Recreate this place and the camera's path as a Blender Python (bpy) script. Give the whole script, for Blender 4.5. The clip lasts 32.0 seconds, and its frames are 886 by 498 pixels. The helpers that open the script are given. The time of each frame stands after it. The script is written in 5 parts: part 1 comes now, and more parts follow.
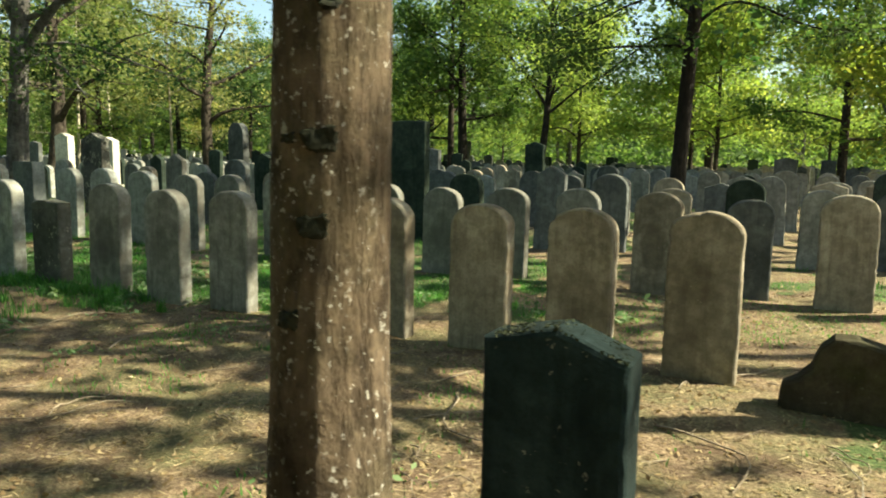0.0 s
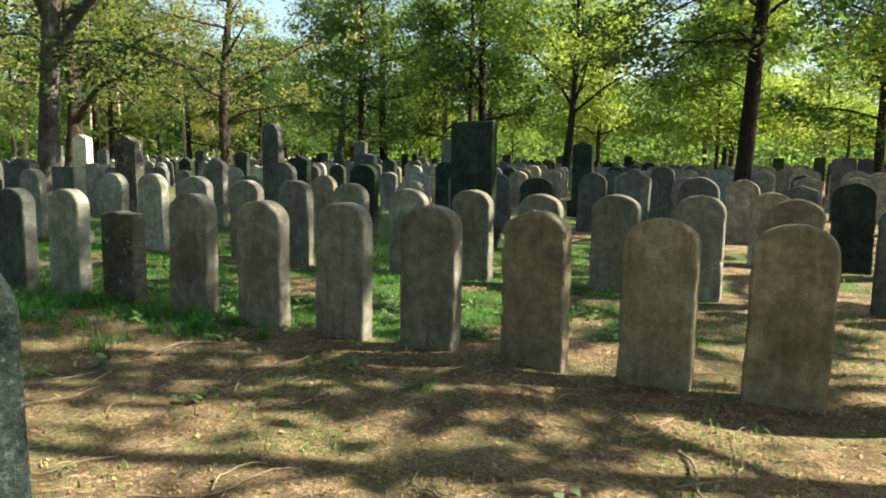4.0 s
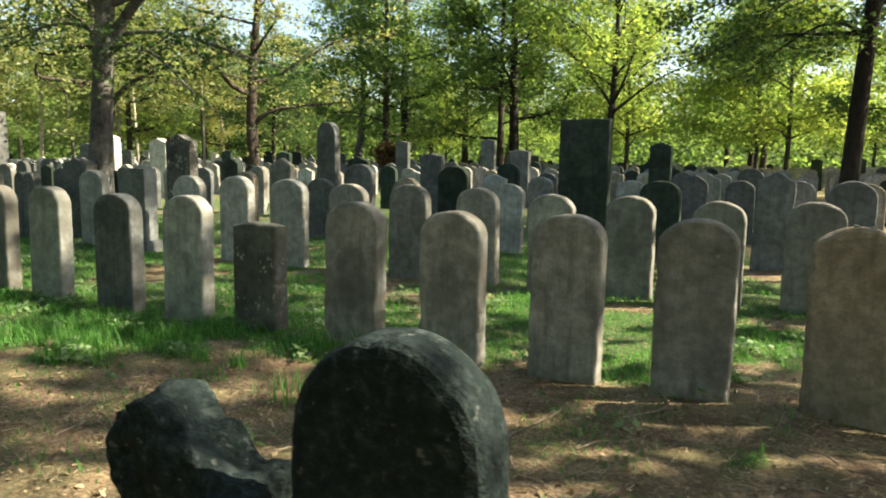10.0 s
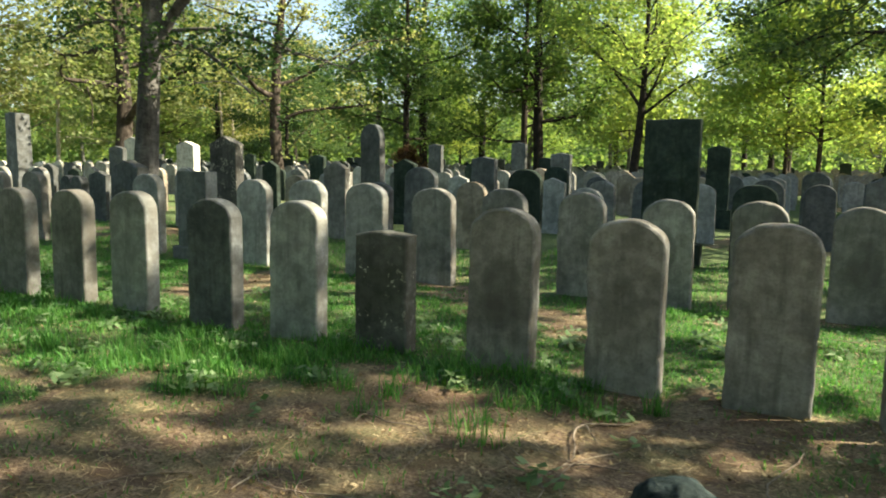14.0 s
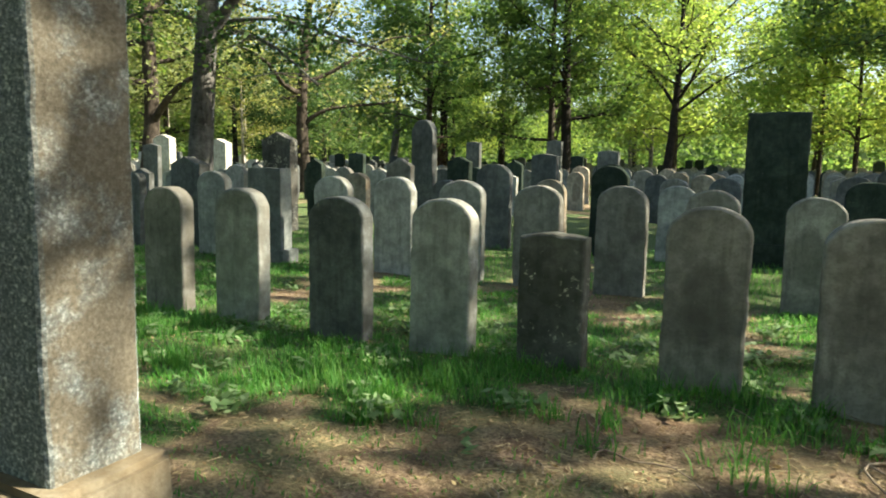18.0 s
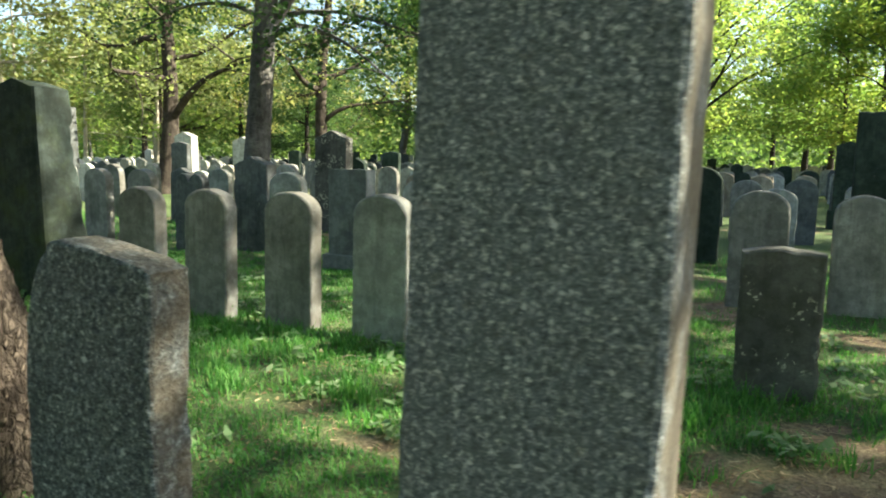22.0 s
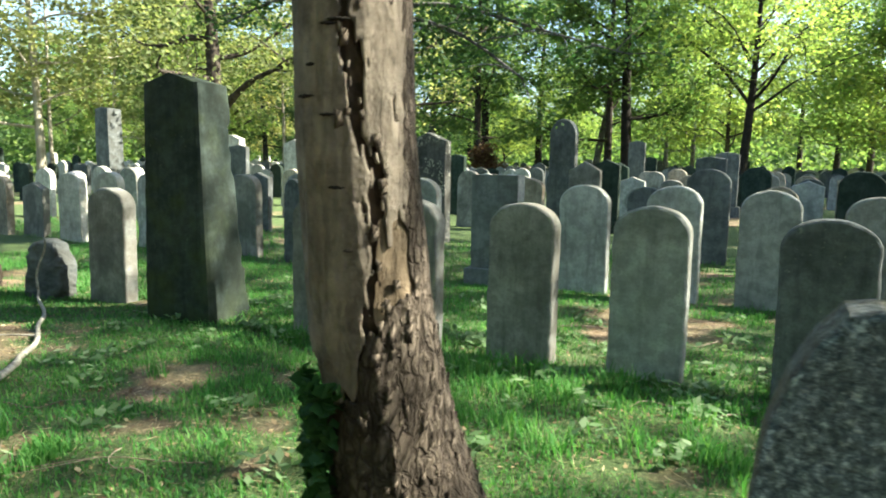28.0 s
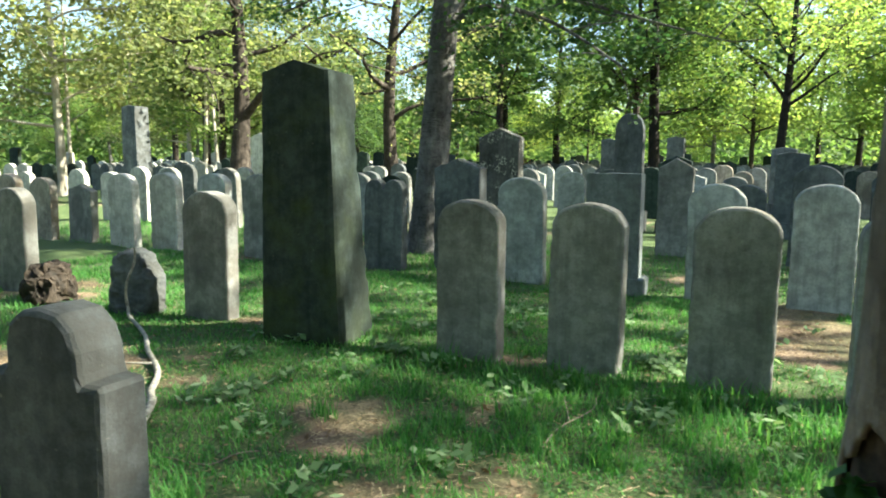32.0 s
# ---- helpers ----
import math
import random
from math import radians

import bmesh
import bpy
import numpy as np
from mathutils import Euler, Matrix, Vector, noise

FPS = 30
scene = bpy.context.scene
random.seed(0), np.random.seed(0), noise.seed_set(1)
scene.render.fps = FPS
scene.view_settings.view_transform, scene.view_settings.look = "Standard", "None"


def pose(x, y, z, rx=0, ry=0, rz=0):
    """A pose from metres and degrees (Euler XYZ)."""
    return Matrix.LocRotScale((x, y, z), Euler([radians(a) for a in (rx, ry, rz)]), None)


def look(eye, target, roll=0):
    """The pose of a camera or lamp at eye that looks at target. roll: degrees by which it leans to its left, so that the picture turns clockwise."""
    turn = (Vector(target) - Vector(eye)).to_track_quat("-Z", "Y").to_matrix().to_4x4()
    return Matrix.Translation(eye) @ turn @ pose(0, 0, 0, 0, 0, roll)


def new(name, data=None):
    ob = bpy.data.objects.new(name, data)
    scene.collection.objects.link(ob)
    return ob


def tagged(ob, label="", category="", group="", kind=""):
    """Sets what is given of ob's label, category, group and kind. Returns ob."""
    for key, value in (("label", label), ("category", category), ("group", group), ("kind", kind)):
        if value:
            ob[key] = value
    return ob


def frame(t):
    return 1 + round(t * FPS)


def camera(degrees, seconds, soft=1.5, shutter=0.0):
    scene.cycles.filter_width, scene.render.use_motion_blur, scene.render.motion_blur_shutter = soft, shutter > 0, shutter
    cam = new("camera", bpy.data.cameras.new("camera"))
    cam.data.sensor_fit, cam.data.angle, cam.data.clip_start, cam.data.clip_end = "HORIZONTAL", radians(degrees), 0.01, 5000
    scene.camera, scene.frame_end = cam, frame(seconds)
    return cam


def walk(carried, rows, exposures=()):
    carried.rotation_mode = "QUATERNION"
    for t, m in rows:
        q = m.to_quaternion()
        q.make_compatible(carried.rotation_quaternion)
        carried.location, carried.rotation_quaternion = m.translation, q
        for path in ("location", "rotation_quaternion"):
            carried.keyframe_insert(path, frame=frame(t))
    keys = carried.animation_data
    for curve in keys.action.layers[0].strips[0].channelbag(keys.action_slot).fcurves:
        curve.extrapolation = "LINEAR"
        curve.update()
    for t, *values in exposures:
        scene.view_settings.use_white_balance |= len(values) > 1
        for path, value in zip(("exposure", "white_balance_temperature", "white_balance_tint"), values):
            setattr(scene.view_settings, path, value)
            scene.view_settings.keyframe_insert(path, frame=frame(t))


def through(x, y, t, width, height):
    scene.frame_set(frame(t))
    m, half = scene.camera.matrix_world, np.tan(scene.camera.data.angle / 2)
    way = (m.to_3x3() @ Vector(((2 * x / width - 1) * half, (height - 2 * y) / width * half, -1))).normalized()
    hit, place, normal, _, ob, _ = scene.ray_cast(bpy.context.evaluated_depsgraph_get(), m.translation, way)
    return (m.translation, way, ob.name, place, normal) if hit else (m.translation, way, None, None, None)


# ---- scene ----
cam = camera(65.0, 32.0, soft=1.95, shutter=0.5)
PATH = [
    (0, (0.891, -4.952, 1.51), (-0.008, -3.185, 1.249), 1.0),
    (0.5, (0.686, -4.949, 1.518), (-0.209, -3.181, 1.253), 0.7),
    (1, (0.504, -4.918, 1.52), (-0.394, -3.15, 1.253), 0.4),
    (1.5, (0.333, -4.879, 1.528), (-0.563, -3.11, 1.263), 0.4),
    (2, (0.167, -4.857, 1.538), (-0.73, -3.09, 1.271), 0.3),
    (2.5, (-0.035, -4.845, 1.541), (-0.932, -3.077, 1.275), 0.3),
    (3, (-0.198, -4.841, 1.546), (-1.097, -3.073, 1.286), 0.5),
    (3.5, (-0.359, -4.831, 1.555), (-1.252, -3.061, 1.288), 0.4),
    (4, (-0.529, -4.798, 1.555), (-1.425, -3.029, 1.291), 0.7),
    (4.5, (-0.691, -4.758, 1.563), (-1.586, -2.989, 1.3), 0.5),
    (6.5, (-1.421, -4.711, 1.567), (-2.296, -2.932, 1.305), 0.6),
    (7, (-1.582, -4.69, 1.57), (-2.459, -2.912, 1.309), 0.6),
    (7.5, (-1.772, -4.657, 1.559), (-2.648, -2.878, 1.298), 0.7),
    (8, (-1.958, -4.644, 1.563), (-2.837, -2.866, 1.304), 0.6),
    (8.5, (-2.099, -4.624, 1.558), (-2.982, -2.848, 1.297), 0.7),
    (9, (-2.26, -4.595, 1.563), (-3.147, -2.822, 1.301), 0.7),
    (9.5, (-2.427, -4.582, 1.547), (-3.313, -2.808, 1.285), 0.7),
    (10, (-2.595, -4.578, 1.533), (-3.483, -2.805, 1.272), 0.8),
    (10.5, (-2.779, -4.57, 1.531), (-3.67, -2.799, 1.267), 0.7),
    (11, (-2.919, -4.541, 1.522), (-3.815, -2.772, 1.258), 0.7),
    (11.5, (-3.068, -4.522, 1.515), (-3.966, -2.754, 1.251), 0.6),
    (12, (-3.201, -4.506, 1.523), (-4.101, -2.74, 1.262), 0.5),
    (12.5, (-3.361, -4.536, 1.539), (-4.256, -2.767, 1.275), 0.6),
    (13, (-3.574, -4.567, 1.501), (-4.461, -2.792, 1.252), 0.8),
    (13.5, (-3.75, -4.594, 1.503), (-4.628, -2.814, 1.255), 1.1),
    (14, (-3.89, -4.539, 1.498), (-4.782, -2.766, 1.248), 0.8),
    (14.5, (-4.036, -4.503, 1.501), (-4.936, -2.735, 1.249), 0.8),
    (16.5, (-4.731, -4.559, 1.475), (-5.62, -2.785, 1.222), 0.8),
    (17, (-4.885, -4.51, 1.459), (-5.79, -2.745, 1.204), 0.6),
    (17.5, (-5.072, -4.516, 1.433), (-5.967, -2.745, 1.182), 0.7),
    (18, (-5.252, -4.517, 1.434), (-6.15, -2.747, 1.182), 0.8),
    (18.5, (-5.424, -4.534, 1.432), (-6.318, -2.763, 1.177), 0.7),
    (19, (-5.608, -4.553, 1.415), (-6.494, -2.778, 1.165), 0.7),
    (20, (-5.947, -4.536, 1.425), (-6.834, -2.762, 1.171), 0.9),
    (20.5, (-6.171, -4.536, 1.431), (-7.041, -2.754, 1.176), 1.2),
    (21, (-6.358, -4.565, 1.449), (-7.225, -2.781, 1.193), 1.0),
    (21.5, (-6.515, -4.562, 1.466), (-7.388, -2.782, 1.207), 0.6),
    (22, (-6.741, -4.612, 1.46), (-7.612, -2.831, 1.202), 0.9),
    (23, (-7.06, -4.669, 1.42), (-7.943, -2.892, 1.168), 0.3),
    (23.5, (-7.246, -4.684, 1.434), (-8.135, -2.911, 1.182), 0.6),
    (24, (-7.42, -4.678, 1.444), (-8.304, -2.902, 1.194), 0.1),
    (24.5, (-7.632, -4.647, 1.437), (-8.506, -2.866, 1.185), 0.3),
    (25, (-7.804, -4.627, 1.436), (-8.68, -2.847, 1.184), 0.6),
    (27.5, (-8.606, -4.656, 1.464), (-9.484, -2.876, 1.21), 0.5),
    (28, (-8.783, -4.671, 1.454), (-9.655, -2.889, 1.203), 0.8),
    (28.5, (-8.974, -4.65, 1.462), (-9.851, -2.871, 1.206), 0.5),
    (29, (-9.145, -4.64, 1.456), (-10.021, -2.86, 1.201), 0.5),
    (29.5, (-9.328, -4.612, 1.461), (-10.201, -2.831, 1.202), 0.4),
    (30, (-9.463, -4.575, 1.479), (-10.341, -2.798, 1.215), 0.2),
    (30.5, (-9.655, -4.589, 1.46), (-10.526, -2.808, 1.203), 0.5),
    (31, (-9.855, -4.593, 1.449), (-10.726, -2.811, 1.194), 0.5),
    (31.5, (-10.066, -4.557, 1.432), (-10.934, -2.773, 1.183), 0.8),
    (32, (-10.222, -4.548, 1.446), (-11.091, -2.766, 1.188), 0.4),
]
walk(cam, [(t, look(eye, target, roll)) for t, eye, target, roll in PATH], exposures=[(0, 1.98, 7150, -4), (4, 2.1, 7150, 2), (9, 2.33, 7150, 8), (14, 2.3, 6900, 6), (19, 2.3, 6700, 4), (22, 2.6, 6500, 3), (32, 2.76, 6100, 2)])

# ---- light ----
SUN_AZ, SUN_EL = 66.0, 40.0   # degrees, clockwise from +y
world = bpy.data.worlds.new("sky")
scene.world = world
world.use_nodes = True
wn = world.node_tree.nodes
sky = wn.new("ShaderNodeTexSky")
sky.sky_type, sky.sun_disc = "NISHITA", False
sky.dust_density = 1.6
sky.sun_elevation, sky.sun_rotation = radians(SUN_EL), radians(SUN_AZ)
wn["Background"].inputs["Strength"].default_value = 0.07
world.node_tree.links.new(sky.outputs[0], wn["Background"].inputs["Color"])
sun = new("sun", bpy.data.lights.new("sun", "SUN"))
sun.data.energy, sun.data.angle, sun.data.color = 5.0, radians(0.55), (1.0, 0.91, 0.74)
_d = Vector((math.sin(radians(SUN_AZ)) * math.cos(radians(SUN_EL)), math.cos(radians(SUN_AZ)) * math.cos(radians(SUN_EL)), math.sin(radians(SUN_EL))))
sun.matrix_world = look(tuple(_d * 60), (0, 0, 0))


# ---- materials ----
class Nodes:
    """Short hand for building a node material."""

    def __init__(self, name, rough=0.9):
        self.mat = bpy.data.materials.new(name)
        self.mat.use_nodes = True
        self.t = self.mat.node_tree
        self.bsdf = self.t.nodes["Principled BSDF"]
        self.bsdf.inputs["Roughness"].default_value = rough
        self.bsdf.inputs["Specular IOR Level"].default_value = 0.3

    def node(self, kind, **sets):
        n = self.t.nodes.new("ShaderNode" + kind)
        for k, v in sets.items():
            n.inputs[k].default_value = v
        return n

    def link(self, a, b):
        self.t.links.new(a, b)

    def coord(self, scale=(1, 1, 1), jitter=True):
        """Object coordinates, moved at random for each object."""
        tc = self.node("TexCoord")
        mp = self.node("Mapping")
        mp.inputs["Scale"].default_value = scale
        if jitter:
            oi = self.node("ObjectInfo")
            mul = self.node("Math")
            mul.operation = "MULTIPLY"
            mul.inputs[1].default_value = 37.0
            self.link(oi.outputs["Random"], mul.inputs[0])
            add = self.node("VectorMath")
            add.operation = "ADD"
            self.link(tc.outputs["Object"], add.inputs[0])
            self.link(mul.outputs[0], add.inputs[1])
            self.link(add.outputs[0], mp.inputs["Vector"])
        else:
            self.link(tc.outputs["Object"], mp.inputs["Vector"])
        return mp.outputs[0]

    def noise(self, vec, scale, detail=5.0, rough=0.6):
        n = self.node("TexNoise", Scale=scale, Detail=detail, Roughness=rough)
        self.link(vec, n.inputs["Vector"])
        return n.outputs["Fac"]

    def ramp(self, fac, stops):
        r = self.node("ValToRGB")
        els = r.color_ramp.elements
        while len(els) < len(stops):
            els.new(0.5)
        for e, (p, c) in zip(els, stops):
            e.position = p
            e.color = (c, c, c, 1) if isinstance(c, (int, float)) else (*c, 1)
        self.link(fac, r.inputs[0])
        return r.outputs[0]

    def mix(self, fac, a, b, blend="MIX"):
        m = self.node("Mix")
        m.data_type, m.blend_type = "RGBA", blend
        for v, s in ((fac, m.inputs[0]), (a, m.inputs[6]), (b, m.inputs[7])):
            if isinstance(v, (int, float)):
                s.default_value = v
            elif isinstance(v, tuple):
                s.default_value = (*v, 1)
            else:
                self.link(v, s)
        return m.outputs[2]

    def math(self, op, a, b=0.0, clamp=False):
        m = self.node("Math")
        m.operation, m.use_clamp = op, clamp
        for v, s in ((a, m.inputs[0]), (b, m.inputs[1])):
            if isinstance(v, (int, float)):
                s.default_value = v
            else:
                self.link(v, s)
        return m.outputs[0]

    def done(self, color, bump=None, strength=0.3, dist=0.01):
        self.link(color, self.bsdf.inputs["Base Color"])
        if bump is not None:
            b = self.node("Bump", Strength=strength, Distance=dist)
            self.link(bump, b.inputs["Height"])
            self.link(b.outputs[0], self.bsdf.inputs["Normal"])
        return self.mat


def stone_material(name, dark, light, stain, oval=0.0, lichen=0.3, moss=0.0, spot=0.66, edge_dark=0.76):
    """Weathered headstone: grain, blotches, rain streaks, lichen, and a dark oval painted for an arched shadow."""
    n = Nodes(name, 0.95)
    n.bsdf.inputs["Specular IOR Level"].default_value = 0.08
    v = n.coord()
    own = n.coord(jitter=False)
    rnd = n.node("ObjectInfo").outputs["Random"]
    col = n.mix(n.ramp(n.noise(v, 3.0, 7), [(0.3, 0.0), (0.72, 1.0)]), dark, light)
    tone = n.ramp(rnd, [(0.0, 0.72), (0.5, 0.95), (1.0, 1.12)])
    col = n.mix(1.0, col, tone, "MULTIPLY")
    streak = n.noise(n.coord((9, 9, 0.9)), 1.6, 5)
    col = n.mix(n.math("MULTIPLY", n.ramp(streak, [(0.5, 0.0), (0.72, 1.0)]), 0.55), col, stain)
    blot = n.ramp(n.noise(v, 1.3, 4), [(0.5, 0.0), (0.62, 1.0)])
    col = n.mix(n.math("MULTIPLY", blot, 0.45), col, stain)
    mott = n.ramp(n.noise(v, 11.0, 6, 0.65), [(0.42, 0.78), (0.60, 1.10)])
    col = n.mix(1.0, col, mott, "MULTIPLY")
    sep = n.node("SeparateXYZ")
    n.link(own, sep.inputs[0])
    # the oval paints an arch-shaped shadow on the face, in the stain colour
    if oval:
        r2 = n.math("FRACT", n.math("MULTIPLY", rnd, 7.3))
        r3 = n.math("FRACT", n.math("MULTIPLY", rnd, 17.9))
        wob = n.math("MULTIPLY", n.math("SUBTRACT", n.noise(v, 4.0, 5), 0.5), 1.6)
        cx = n.math("MULTIPLY", n.math("SUBTRACT", r3, 0.5), 0.10)
        cz = n.math("ADD", 0.42, n.math("MULTIPLY", r2, 0.2))
        ex = n.math("POWER", n.math("ABSOLUTE", n.math("DIVIDE", n.math("SUBTRACT", sep.outputs[0], cx), 0.16)), 2.0)
        ez = n.math("POWER", n.math("ABSOLUTE", n.math("DIVIDE", n.math("SUBTRACT", sep.outputs[2], cz), 0.30)), 2.0)
        far = n.math("ADD", n.math("ADD", ex, ez), wob)
        mask = n.math("MULTIPLY", n.ramp(far, [(0.55, 1.0), (1.0, 0.0)]), n.math("MULTIPLY", n.ramp(r2, [(0.2, 0.0), (0.8, 1.0)]), oval))
        col = n.mix(mask, col, stain)
    if moss:
        green = n.ramp(n.noise(v, 2.2, 6), [(0.48, 0.0), (0.66, 1.0)])
        col = n.mix(n.math("MULTIPLY", green, moss), col, (0.055, 0.074, 0.022))
    spots = n.ramp(n.noise(v, 26.0, 3), [(spot, 0.0), (spot + 0.05, 1.0)])
    patch = n.ramp(n.noise(v, 4.0, 2), [(0.5, 0.0), (0.6, 1.0)])
    col = n.mix(n.math("MULTIPLY", n.math("MULTIPLY", spots, patch), lichen), col, (0.55, 0.54, 0.46))
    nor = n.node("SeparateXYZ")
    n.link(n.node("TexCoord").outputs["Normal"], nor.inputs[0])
    # sides and tops darker than front and back, in uneven patches
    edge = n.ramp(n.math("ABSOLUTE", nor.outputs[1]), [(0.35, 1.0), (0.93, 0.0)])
    edge_mottle = n.ramp(n.noise(v, 5.0, 7, 0.7), [(0.30, 0.0), (0.56, 1.0)])
    col = n.mix(n.math("MULTIPLY", n.math("MULTIPLY", edge, edge_mottle), edge_dark), col, n.mix(1.0, stain, (0.85, 0.74, 0.62), "MULTIPLY"))
    pits = n.ramp(n.noise(v, 60.0, 4), [(0.3, 0.0), (0.5, 1.0)])
    col = n.mix(n.math("MULTIPLY", n.math("SUBTRACT", 1.0, pits), 0.35), col, stain)
    h = n.math("ADD", n.math("MULTIPLY", n.noise(v, 14.0, 6), 1.0), n.math("MULTIPLY", n.noise(v, 90.0, 3), 0.35))
    return n.done(col, h, 0.55, 0.012)


def granite_material(name, dark, mid, light, size=130.0, blot=0.5, relief=0.5, unpolished_shade=0.0):
    n = Nodes(name, 0.85)
    n.bsdf.inputs["Specular IOR Level"].default_value = 0.12
    v = n.coord(jitter=False)
    g = n.noise(v, size, 3, 0.75)
    col = n.ramp(g, [(0.36, dark), (0.54, mid), (0.70, light)])
    coarse = n.ramp(n.noise(v, size * 0.40, 5, 0.75), [(0.47, 0.0), (0.57, 1.0)])
    col = n.mix(n.math("MULTIPLY", coarse, 0.52), col, dark)
    pale = n.ramp(n.noise(n.coord((1, 1, 1.3), jitter=False), size * 0.55, 2, 0.5), [(0.63, 0.0), (0.70, 1.0)])
    col = n.mix(n.math("MULTIPLY", pale, 0.75), col, light)
    g2 = n.ramp(n.noise(v, 3.0, 6), [(0.35, 0.0), (0.7, 1.0)])
    col = n.mix(n.math("MULTIPLY", g2, blot), col, dark)
    drip = n.ramp(n.noise(n.coord((11, 11, 1.2), jitter=False), 2.0, 5), [(0.48, 0.0), (0.66, 1.0)])
    col = n.mix(n.math("MULTIPLY", drip, 0.3), col, dark)
    spots = n.ramp(n.noise(v, 22.0, 4), [(0.62, 0.0), (0.70, 1.0)])
    col = n.mix(n.math("MULTIPLY", spots, 0.35), col, (0.24, 0.255, 0.24))
    nor = n.node("SeparateXYZ")
    n.link(n.node("TexCoord").outputs["Normal"], nor.inputs[0])
    # rough tan sides, coloured darker to stand in for the trees' shade
    side = n.ramp(n.math("ABSOLUTE", nor.outputs[1]), [(0.3, 1.0), (0.8, 0.0)])
    rough_side = n.ramp(n.noise(v, 7.0, 6, 0.7), [(0.28, 0.35), (0.52, 1.0)])
    col = n.mix(n.math("MULTIPLY", n.math("MULTIPLY", side, rough_side), unpolished_shade), col, n.ramp(g, [(0.34, (0.078, 0.067, 0.050)), (0.66, (0.142, 0.122, 0.090))]))
    return n.done(col, n.math("ADD", n.noise(v, 18.0, 6), n.math("MULTIPLY", g, 0.4)), relief, 0.01 + 0.02 * (relief > 0.6))


def bark_material(name, base, pale, dark, speck=0.0, ring=0.0, plates=0.6, mottle=0.0, scales=0.0):
    """Bark: blotches, upright cracks, rings across it, lichen specks, a fine mottle and upright scales with dark joints."""
    n = Nodes(name, 0.95)
    n.bsdf.inputs["Specular IOR Level"].default_value = 0.12
    v = n.coord(jitter=False)
    up = n.coord((6, 6, 1.1), jitter=False)
    col = n.mix(n.ramp(n.noise(v, 3.5, 7), [(0.35, 0.0), (0.68, 1.0)]), base, pale)
    crack = n.ramp(n.noise(up, 2.6, 8, 0.7), [(0.40, 1.0), (0.52, 0.0)])
    col = n.mix(n.math("MULTIPLY", crack, plates), col, dark)
    if ring:
        lent = n.ramp(n.noise(n.coord((4, 4, 38), jitter=False), 2.2, 4), [(0.55, 0.0), (0.68, 1.0)])
        col = n.mix(n.math("MULTIPLY", lent, ring), col, dark)
    grain = n.noise(n.coord((1, 1, 0.65), jitter=False), 13.0, 9, 0.72)
    if mottle:
        dim = n.ramp(grain, [(0.36, 1.0 - mottle), (0.52, 1.0), (0.66, 1.0 + 0.45 * mottle)])
        col = n.mix(1.0, col, dim, "MULTIPLY")
        broad = n.ramp(n.noise(v, 2.1, 5, 0.65), [(0.40, 1.0 - 0.7 * mottle), (0.60, 1.0 + 0.2 * mottle)])
        col = n.mix(1.0, col, broad, "MULTIPLY")
    if speck:
        green = n.ramp(n.noise(v, 1.7, 6), [(0.46, 0.0), (0.64, 1.0)])
        col = n.mix(n.math("MULTIPLY", green, 0.5), col, (0.070, 0.066, 0.034))
        dots = n.ramp(n.noise(n.coord((1, 1, 0.75), jitter=False), 62.0, 2.5, 0.55), [(0.62, 0.0), (0.68, 1.0)])
        spots = n.ramp(n.noise(n.coord((1, 1, 0.85), jitter=False), 27.0, 5, 0.6), [(0.645, 0.0), (0.68, 1.0)])
        where = n.ramp(n.noise(v, 3.2, 3), [(0.40, 0.15), (0.58, 1.0)])
        col = n.mix(n.math("MULTIPLY", n.math("MULTIPLY", n.math("MAXIMUM", dots, spots), where), speck), col, (0.46, 0.44, 0.40))
    h = n.math("SUBTRACT", n.math("ADD", n.noise(v, 20.0, 7), n.math("MULTIPLY", grain, 1.4 * mottle)), n.math("MULTIPLY", crack, 0.8))
    if scales:
        bent = n.mix(0.06, n.coord((1, 1, 0.34), jitter=False), n.noise(v, 9.0, 4), "ADD")
        cell = n.node("TexVoronoi")
        cell.feature = "DISTANCE_TO_EDGE"
        cell.inputs["Scale"].default_value = 34.0
        n.link(bent, cell.inputs["Vector"])
        joint = n.ramp(cell.outputs["Distance"], [(0.03, 1.0), (0.16, 0.0)])
        col = n.mix(n.math("MULTIPLY", joint, scales), col, dark)
        h = n.math("SUBTRACT", h, n.math("MULTIPLY", joint, 1.1))
    return n.done(col, h, 0.8, 0.018)


def leaf_material(name, a, b, c, through=0.5):
    """Leaves that let the sun shine through."""
    n = Nodes(name, 0.8)
    geo = n.node("NewGeometry")
    rnd = geo.outputs["Random Per Island"]
    own = n.node("ObjectInfo").outputs["Random"]
    col = n.ramp(rnd, [(0.0, a), (0.55, b), (1.0, c)])
    col = n.mix(1.0, col, n.ramp(own, [(0.0, (0.80, 0.92, 0.9)), (0.5, (1.0, 1.0, 1.0)), (1.0, (1.25, 1.12, 0.85))]), "MULTIPLY")
    tr = n.node("BsdfTranslucent")
    n.link(n.mix(1.0, col, (1.9, 1.95, 1.3), "MULTIPLY"), tr.inputs["Color"])
    n.link(col, n.bsdf.inputs["Base Color"])
    m = n.node("MixShader")
    m.inputs[0].default_value = through
    n.link(n.bsdf.outputs[0], m.inputs[1])
    n.link(tr.outputs[0], m.inputs[2])
    n.link(m.outputs[0], n.t.nodes["Material Output"].inputs["Surface"])
    return n.mat


